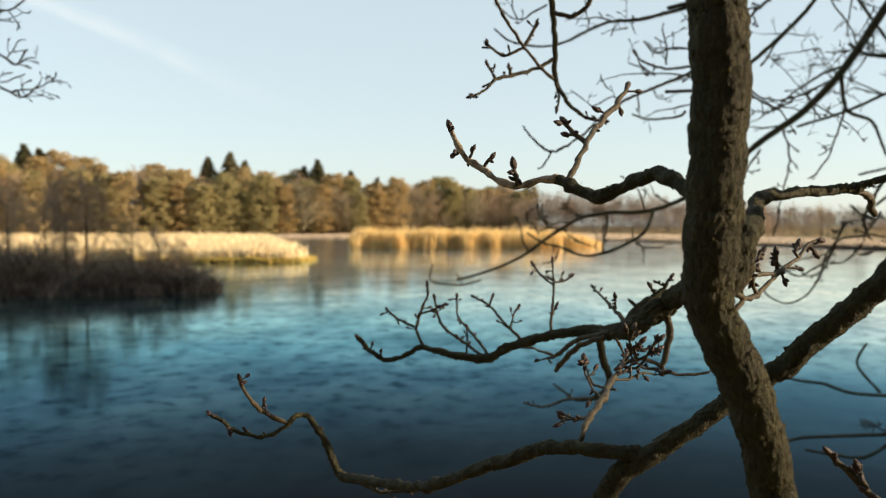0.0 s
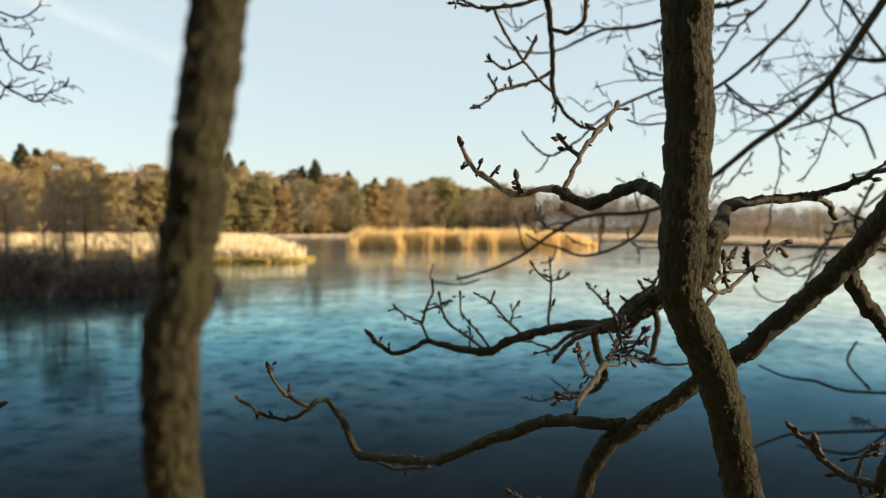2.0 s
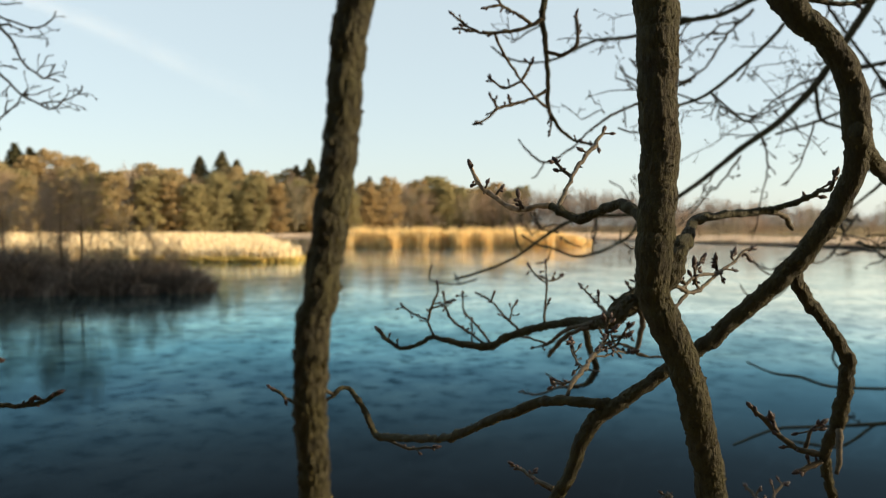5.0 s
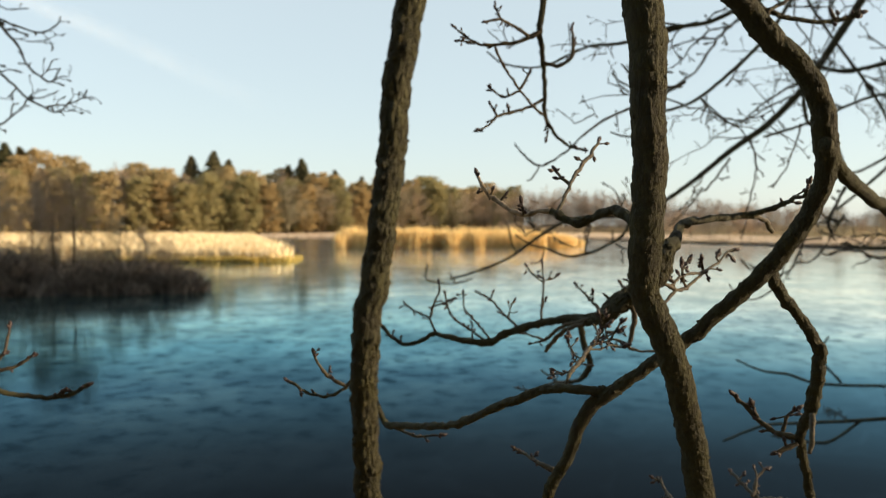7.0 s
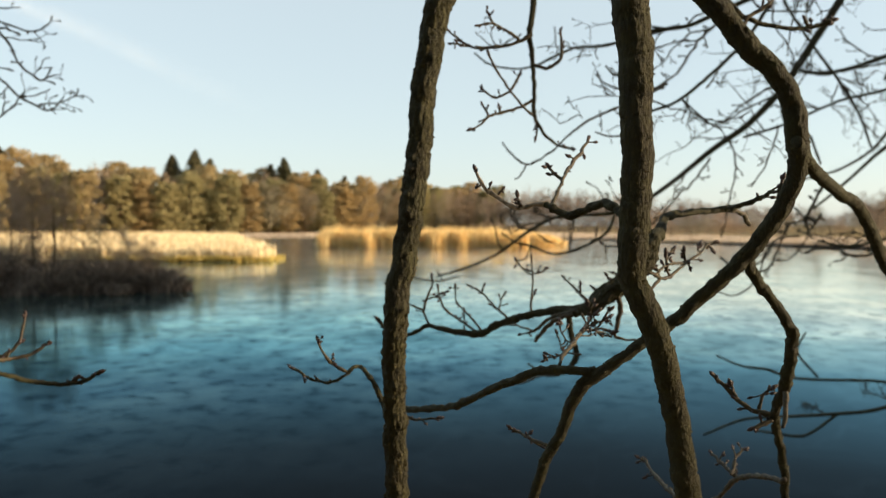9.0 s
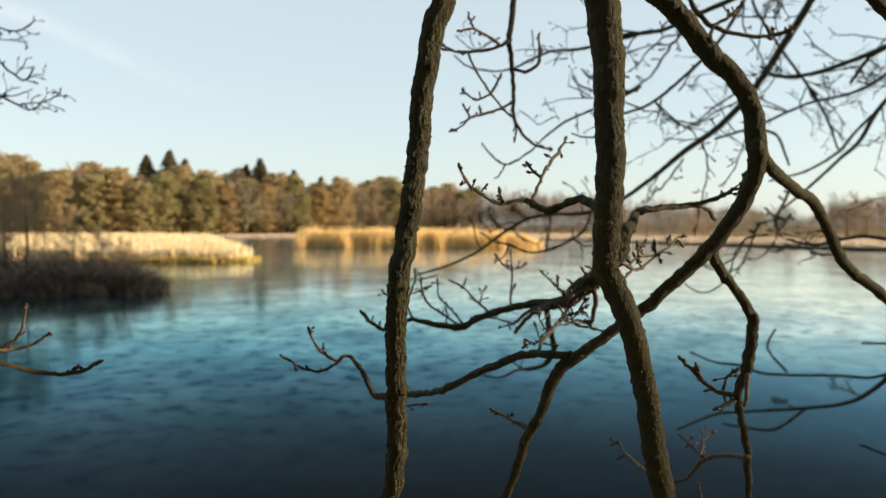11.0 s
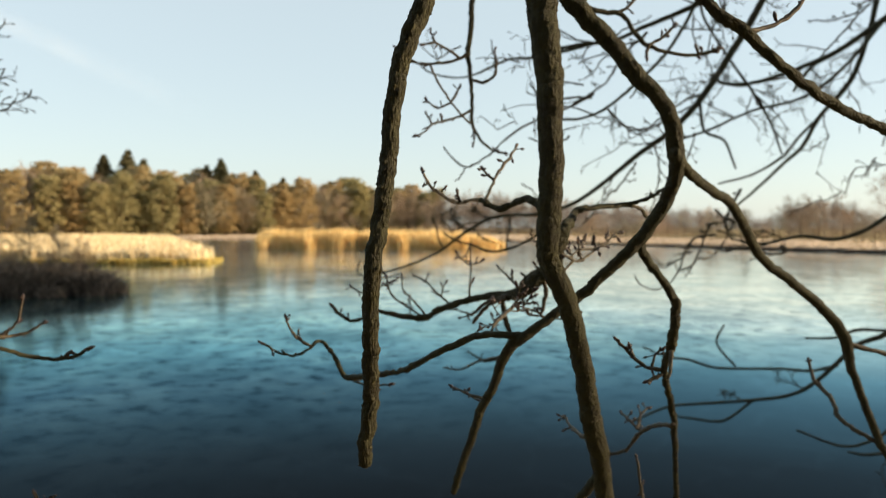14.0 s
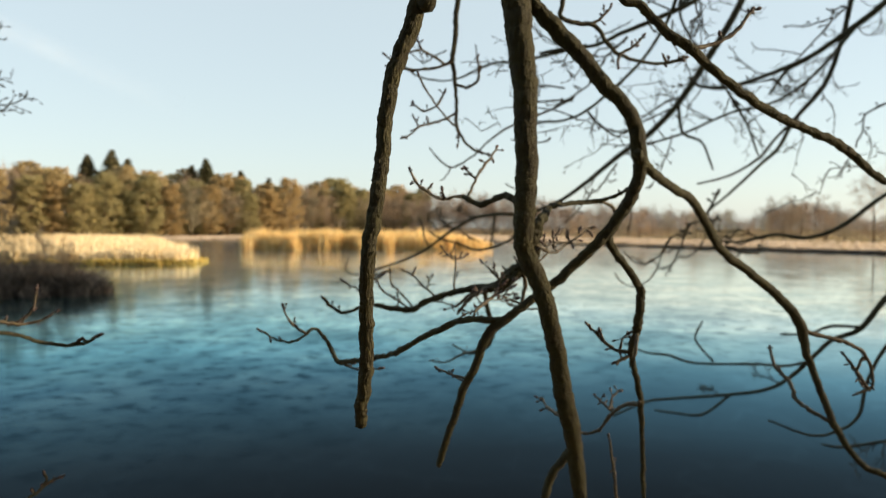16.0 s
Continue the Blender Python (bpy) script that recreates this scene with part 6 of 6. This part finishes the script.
    sprig(limb, [(2.441, 4.78, 3.160, 0.0057), (2.350, 4.86, 3.123, 0.0054), (2.190, 4.80, 3.049, 0.0051), (2.088, 4.74, 2.991, 0.0047), (2.043, 4.81, 2.963, 0.0044), (1.964, 4.86, 2.965, 0.0041), (1.873, 4.77, 2.980, 0.0037), (1.808, 4.75, 3.003, 0.0034)])
    sprig(limb, [(2.034, 4.84, 2.959, 0.0034), (1.977, 4.84, 2.928, 0.0032), (1.866, 4.75, 2.872, 0.0029), (1.800, 4.77, 2.807, 0.0027), (1.714, 4.86, 2.762, 0.0025), (1.558, 4.81, 2.689, 0.0023)])
    sprig(limb, [(2.398, 5.06, 3.485, 0.0032), (2.185, 4.98, 3.486, 0.0027), (2.012, 4.94, 3.469, 0.0023)])
    sprig(limb, [(2.424, 5.02, 3.398, 0.0032), (2.209, 4.94, 3.353, 0.0027), (2.071, 4.99, 3.339, 0.0024)])
    sprig(limb, [(2.433, 4.87, 3.842, 0.0050), (2.417, 4.85, 3.724, 0.0047), (2.489, 4.94, 3.653, 0.0044), (2.556, 4.93, 3.554, 0.0041), (2.552, 4.85, 3.476, 0.0038), (2.617, 4.88, 3.381, 0.0035)])
    sprig(limb, [(2.590, 4.84, 3.816, 0.0046), (2.581, 4.91, 3.663, 0.0041), (2.588, 4.96, 3.560, 0.0037), (2.537, 4.88, 3.445, 0.0031)])
    sprig(limb, [(2.704, 4.87, 3.634, 0.0046), (2.704, 4.95, 3.560, 0.0039), (2.628, 4.92, 3.454, 0.0031)])
    sprig(limb, [(1.830, 3.53, 2.787, 0.0037), (1.815, 3.55, 2.689, 0.0035), (1.744, 3.46, 2.610, 0.0032), (1.721, 3.46, 2.553, 0.0030), (1.720, 3.55, 2.502, 0.0028), (1.668, 3.53, 2.466, 0.0026)])
    sprig(limb, [(1.791, 3.56, 2.612, 0.0029), (1.734, 3.50, 2.590, 0.0024), (1.695, 3.44, 2.608, 0.0020)])
    sprig(limb, [(2.082, 4.74, 2.841, 0.0056), (2.076, 4.65, 2.732, 0.0052), (2.095, 4.67, 2.642, 0.0049), (2.120, 4.76, 2.554, 0.0047), (2.075, 4.71, 2.457, 0.0043), (2.024, 4.64, 2.363, 0.0040), (2.037, 4.70, 2.270, 0.0037), (2.038, 4.76, 2.187, 0.0034)])
    sprig(limb, [(1.918, 4.68, 2.709, 0.0059), (1.848, 4.65, 2.621, 0.0056), (1.825, 4.73, 2.563, 0.0054), (1.793, 4.75, 2.515, 0.0051), (1.705, 4.66, 2.474, 0.0047), (1.660, 4.66, 2.418, 0.0043), (1.626, 4.75, 2.346, 0.0041), (1.541, 4.72, 2.270, 0.0038)])
    sprig(limb, [(4.708, 5.44, 3.353, 0.0090), (4.608, 5.49, 3.293, 0.0082), (4.577, 5.56, 3.252, 0.0074), (4.503, 5.49, 3.105, 0.0064), (4.397, 5.44, 2.947, 0.0055)])
    sprig(limb, [(4.480, 5.45, 3.110, 0.0050), (4.626, 5.55, 3.048, 0.0046), (4.630, 5.53, 2.945, 0.0041), (4.529, 5.45, 2.810, 0.0035)])
    sprig(limb, [(4.258, 5.31, 4.134, 0.0078), (4.196, 5.36, 4.155, 0.0073), (4.077, 5.28, 4.098, 0.0068), (4.017, 5.25, 4.021, 0.0062), (3.999, 5.34, 4.015, 0.0058), (3.846, 5.34, 3.967, 0.0053), (3.659, 5.25, 3.946, 0.0048), (3.609, 5.27, 3.926, 0.0043)])
    sprig(limb, [(4.417, 5.65, 4.217, 0.0087), (4.298, 5.62, 4.116, 0.0080), (4.165, 5.54, 4.005, 0.0073), (4.096, 5.60, 3.902, 0.0068), (4.001, 5.66, 3.786, 0.0062), (3.858, 5.59, 3.641, 0.0055)])
    sprig(limb, [(4.022, 5.65, 3.800, 0.0051), (3.829, 5.56, 3.799, 0.0045), (3.693, 5.56, 3.814, 0.0040), (3.611, 5.65, 3.832, 0.0035), (3.517, 5.63, 3.888, 0.0030)])
    sprig(limb, [(3.639, 5.50, 3.577, 0.0059), (3.467, 5.44, 3.585, 0.0053), (3.377, 5.52, 3.676, 0.0047), (3.319, 5.56, 3.766, 0.0041), (3.219, 5.47, 3.816, 0.0034)])
    sprig(limb, [(3.641, 5.45, 3.533, 0.0069), (3.540, 5.47, 3.516, 0.0059), (3.456, 5.56, 3.509, 0.0050), (3.298, 5.51, 3.461, 0.0039)])
    sprig(limb, [(4.054, 5.45, 3.534, 0.0035), (4.004, 5.53, 3.509, 0.0032), (3.852, 5.55, 3.408, 0.0028), (3.664, 5.46, 3.315, 0.0025)])
    sprig(limb, [(4.120, 5.49, 3.416, 0.0040), (4.244, 5.56, 3.345, 0.0037), (4.237, 5.49, 3.234, 0.0033), (4.194, 5.44, 3.078, 0.0030)])
    sprig(limb, [(3.987, 5.35, 2.559, 0.0044), (3.863, 5.33, 2.490, 0.0040), (3.678, 5.25, 2.456, 0.0036), (3.571, 5.28, 2.399, 0.0032), (3.489, 5.36, 2.371, 0.0029)])
    sprig(limb, [(4.284, 5.36, 2.838, 0.0069), (4.163, 5.28, 2.742, 0.0056), (4.114, 5.25, 2.672, 0.0044)])
    sprig(limb, [(4.352, 5.32, 2.777, 0.0054), (4.165, 5.24, 2.754, 0.0048), (4.074, 5.30, 2.743, 0.0044), (4.074, 5.36, 2.688, 0.0039), (3.963, 5.29, 2.523, 0.0034)])
    sprig(limb, [(2.570, 4.76, 3.995, 0.0052), (2.616, 4.76, 3.908, 0.0047), (2.667, 4.85, 3.805, 0.0044), (2.642, 4.83, 3.724, 0.0039), (2.616, 4.74, 3.617, 0.0034)])
    sprig(limb, [(2.589, 4.74, 3.846, 0.0047), (2.563, 4.82, 3.822, 0.0039), (2.573, 4.85, 3.746, 0.0031)])
    sprig(limb, [(1.032, 3.58, 3.001, 0.0039), (1.055, 3.66, 3.077, 0.0036), (1.035, 3.61, 3.118, 0.0032), (0.999, 3.54, 3.140, 0.0027), (1.026, 3.61, 3.195, 0.0024)])
    sprig(limb, [(1.042, 3.63, 3.108, 0.0032), (1.024, 3.65, 3.119, 0.0027), (0.973, 3.56, 3.118, 0.0021)])
    sprig(limb, [(0.998, 3.66, 2.963, 0.0037), (0.945, 3.59, 2.971, 0.0033), (0.898, 3.54, 2.994, 0.0030), (0.908, 3.62, 3.043, 0.0027), (0.893, 3.65, 3.081, 0.0024)])
    sprig(limb, [(0.947, 3.63, 2.987, 0.0032), (0.881, 3.55, 2.985, 0.0028), (0.856, 3.58, 2.998, 0.0024), (0.874, 3.66, 3.040, 0.0021)])
    sprig(limb, [(0.897, 3.57, 2.864, 0.0034), (0.896, 3.55, 2.795, 0.0027), (0.927, 3.64, 2.756, 0.0021)])
    sprig(limb, [(1.132, 3.54, 2.809, 0.0031), (1.067, 3.60, 2.795, 0.0027), (1.004, 3.66, 2.791, 0.0023), (0.932, 3.58, 2.754, 0.0018)])
    sprig(limb, [(0.964, 3.56, 2.874, 0.0029), (1.015, 3.65, 2.850, 0.0025), (1.061, 3.63, 2.854, 0.0020), (1.088, 3.54, 2.864, 0.0016)])
    sprig(limb, [(0.430, 3.22, 3.168, 0.0033), (0.357, 3.25, 3.131, 0.0030), (0.302, 3.17, 3.092, 0.0025), (0.255, 3.15, 3.111, 0.0022), (0.215, 3.24, 3.182, 0.0019)])
    sprig(limb, [(0.310, 3.26, 3.116, 0.0028), (0.294, 3.21, 3.137, 0.0023), (0.274, 3.14, 3.182, 0.0018)])
    sprig(limb, [(0.729, 3.24, 2.772, 0.0026), (0.681, 3.15, 2.776, 0.0023), (0.615, 3.17, 2.741, 0.0021), (0.584, 3.25, 2.785, 0.0019), (0.531, 3.22, 2.814, 0.0016)])
    sprig(limb, [(0.733, 3.19, 3.086, 0.0028), (0.654, 3.14, 3.085, 0.0024), (0.577, 3.22, 3.112, 0.0020), (0.511, 3.25, 3.114, 0.0017)])
    sprig(limb, [(0.571, 3.15, 3.183, 0.0025), (0.588, 3.18, 3.130, 0.0022), (0.612, 3.26, 3.104, 0.0020), (0.596, 3.20, 3.055, 0.0016)])
    sprig(limb, [(0.770, 3.15, 3.099, 0.0027), (0.792, 3.24, 3.081, 0.0022), (0.806, 3.24, 3.048, 0.0017)])
    sprig(limb, [(0.764, 3.20, 3.066, 0.0023), (0.738, 3.26, 3.076, 0.0021), (0.674, 3.18, 3.048, 0.0017), (0.643, 3.14, 3.024, 0.0014)])
    sprig(limb, [(0.985, 3.25, 2.990, 0.0031), (0.918, 3.22, 2.988, 0.0027), (0.849, 3.14, 2.967, 0.0022), (0.841, 3.19, 3.003, 0.0019)])
    limb = branch(tree, "low_limb", [(4.95, 4.60, 2.20, 0.0354), (5.08, 5.20, 2.26, 0.0295), (4.76, 5.20, 1.87, 0.0266), (4.49, 5.20, 1.58, 0.0255), (4.30, 5.20, 1.37, 0.0233), (4.04, 5.20, 1.28, 0.0189), (3.86, 5.20, 1.13, 0.0189), (3.63, 5.20, 0.95, 0.0167), (3.43, 5.20, 0.87, 0.0146), (3.13, 5.20, 0.84, 0.0135), (2.63, 5.20, 0.82, 0.0113), (2.39, 5.20, 0.80, 0.0102), (2.10, 5.20, 0.69, 0.0081)], False, 0.03)
    twig(limb, [(3.13, 5.20, 0.84, 0.0103), (2.88, 5.20, 0.68, 0.0103), (2.63, 5.20, 0.70, 0.0092), (2.46, 5.20, 0.73, 0.0061)], False)
    twig(limb, [(3.87, 5.20, 1.11, 0.0126), (3.63, 5.20, 1.07, 0.0115), (3.37, 5.20, 1.09, 0.0104), (2.82, 5.20, 1.11, 0.0103), (2.58, 5.20, 1.18, 0.0102), (2.38, 5.20, 1.21, 0.0081), (2.19, 5.20, 1.29, 0.0061)], False)
    twig(limb, [(2.97, 5.20, 1.12, 0.0093), (2.81, 5.20, 1.31, 0.0082), (2.87, 5.20, 1.46, 0.0072)], False)
    twig(limb, [(4.30, 5.20, 1.39, 0.0127), (4.03, 5.20, 1.40, 0.0126), (3.83, 5.20, 1.34, 0.0105), (3.57, 5.20, 1.34, 0.0083)], False)
    spray(limb, 3, 0.35, 0.0068, 49, 2)
    sprig(limb, [(3.530, 6.20, 2.606, 0.0129), (3.523, 6.26, 2.534, 0.0120), (3.418, 6.18, 2.417, 0.0109), (3.353, 6.14, 2.307, 0.0099), (3.425, 6.23, 2.198, 0.0090)])
    sprig(limb, [(3.551, 6.25, 2.368, 0.0090), (3.468, 6.23, 2.258, 0.0072), (3.375, 6.14, 2.189, 0.0054)])
    sprig(limb, [(3.302, 6.25, 2.418, 0.0090), (3.360, 6.17, 2.332, 0.0076), (3.429, 6.15, 2.307, 0.0063), (3.569, 6.24, 2.318, 0.0050)])
    sprig(limb, [(3.194, 6.21, 2.278, 0.0080), (3.271, 6.14, 2.292, 0.0064), (3.407, 6.21, 2.298, 0.0050)])
    sprig(limb, [(3.218, 6.15, 2.288, 0.0094), (3.160, 6.17, 2.159, 0.0085), (3.169, 6.25, 2.057, 0.0078), (3.103, 6.22, 1.959, 0.0069), (3.012, 6.14, 1.844, 0.0059)])
    sprig(limb, [(3.273, 6.14, 2.219, 0.0059), (3.469, 6.22, 2.183, 0.0056), (3.638, 6.25, 2.148, 0.0053), (3.691, 6.16, 2.085, 0.0048), (3.749, 6.16, 2.065, 0.0045)])
    sprig(limb, [(3.366, 6.18, 2.119, 0.0074), (3.346, 6.26, 2.032, 0.0068), (3.256, 6.20, 1.979, 0.0060), (3.175, 6.14, 1.957, 0.0052), (3.121, 6.21, 1.949, 0.0045)])
    sprig(limb, [(4.042, 6.24, 2.138, 0.0065), (3.899, 6.24, 2.118, 0.0058), (3.735, 6.15, 2.070, 0.0050)])
    sprig(limb, [(4.088, 6.26, 2.037, 0.0111), (3.908, 6.18, 1.999, 0.0102), (3.758, 6.14, 2.001, 0.0093), (3.679, 6.23, 2.048, 0.0086), (3.534, 6.25, 2.057, 0.0078), (3.334, 6.16, 2.021, 0.0069)])
    sprig(limb, [(3.779, 6.22, 2.003, 0.0075), (3.681, 6.14, 1.962, 0.0062), (3.627, 6.19, 1.940, 0.0050)])
    sprig(limb, [(3.052, 6.17, 1.908, 0.0069), (2.982, 6.15, 1.862, 0.0065), (2.941, 6.24, 1.847, 0.0061), (2.888, 6.23, 1.909, 0.0056), (2.770, 6.15, 1.900, 0.0051), (2.715, 6.18, 1.912, 0.0046), (2.692, 6.26, 1.954, 0.0042)])
    sprig(limb, [(3.046, 6.14, 2.029, 0.0055), (2.982, 6.21, 1.999, 0.0046), (2.889, 6.26, 1.978, 0.0037)])
    sprig(limb, [(0.569, 4.57, 2.208, 0.0045), (0.544, 4.65, 2.256, 0.0041), (0.505, 4.62, 2.291, 0.0036), (0.503, 4.54, 2.338, 0.0031)])
    sprig(limb, [(0.645, 4.63, 2.232, 0.0045), (0.606, 4.65, 2.291, 0.0041), (0.584, 4.56, 2.342, 0.0035), (0.591, 4.56, 2.386, 0.0031)])
    sprig(limb, [(0.797, 4.66, 2.281, 0.0049), (0.693, 4.60, 2.274, 0.0043), (0.633, 4.54, 2.249, 0.0036), (0.574, 4.61, 2.215, 0.0031)])
    sprig(limb, [(0.995, 4.64, 2.305, 0.0045), (0.949, 4.55, 2.239, 0.0040), (0.948, 4.57, 2.188, 0.0036), (0.993, 4.66, 2.152, 0.0032)])
    sprig(limb, [(0.736, 4.58, 2.201, 0.0045), (0.805, 4.55, 2.161, 0.0038), (0.890, 4.63, 2.131, 0.0031)])
    sprig(limb, [(1.119, 4.54, 2.243, 0.0041), (1.131, 4.59, 2.170, 0.0039), (1.194, 4.66, 2.134, 0.0036), (1.229, 4.59, 2.119, 0.0033), (1.284, 4.54, 2.127, 0.0030), (1.347, 4.62, 2.159, 0.0028)])
    limb = branch(tree, "low_limb", [(5.20, 5.10, 1.90, 0.0202), (5.36, 5.00, 0.73, 0.0168), (4.73, 5.00, 0.51, 0.0146), (4.36, 5.00, 0.45, 0.0124), (4.01, 5.00, 0.42, 0.0123), (3.83, 5.00, 0.45, 0.0082)], False, 0.03)
    spray(limb, 3, 0.35, 0.0068, 50, 2)
    limb = branch(tree, "low_limb", [(5.60, 3.90, 2.40, 0.0163), (3.24, 3.00, 1.75, 0.0136), (2.90, 3.00, 1.64, 0.0121), (2.75, 3.00, 1.45, 0.0094), (2.71, 3.00, 1.33, 0.0094), (2.68, 3.00, 1.21, 0.0094), (2.58, 3.00, 1.14, 0.0080), (2.41, 3.00, 1.11, 0.0067), (2.15, 3.00, 1.20, 0.0053)], False, 0.03)
    spray(limb, 3, 0.35, 0.0068, 51, 2)
    tagged(tree, "leafless oak whose thin twigs hang over the lake", "tree")


overhanging_oak()
neighbour_oak()
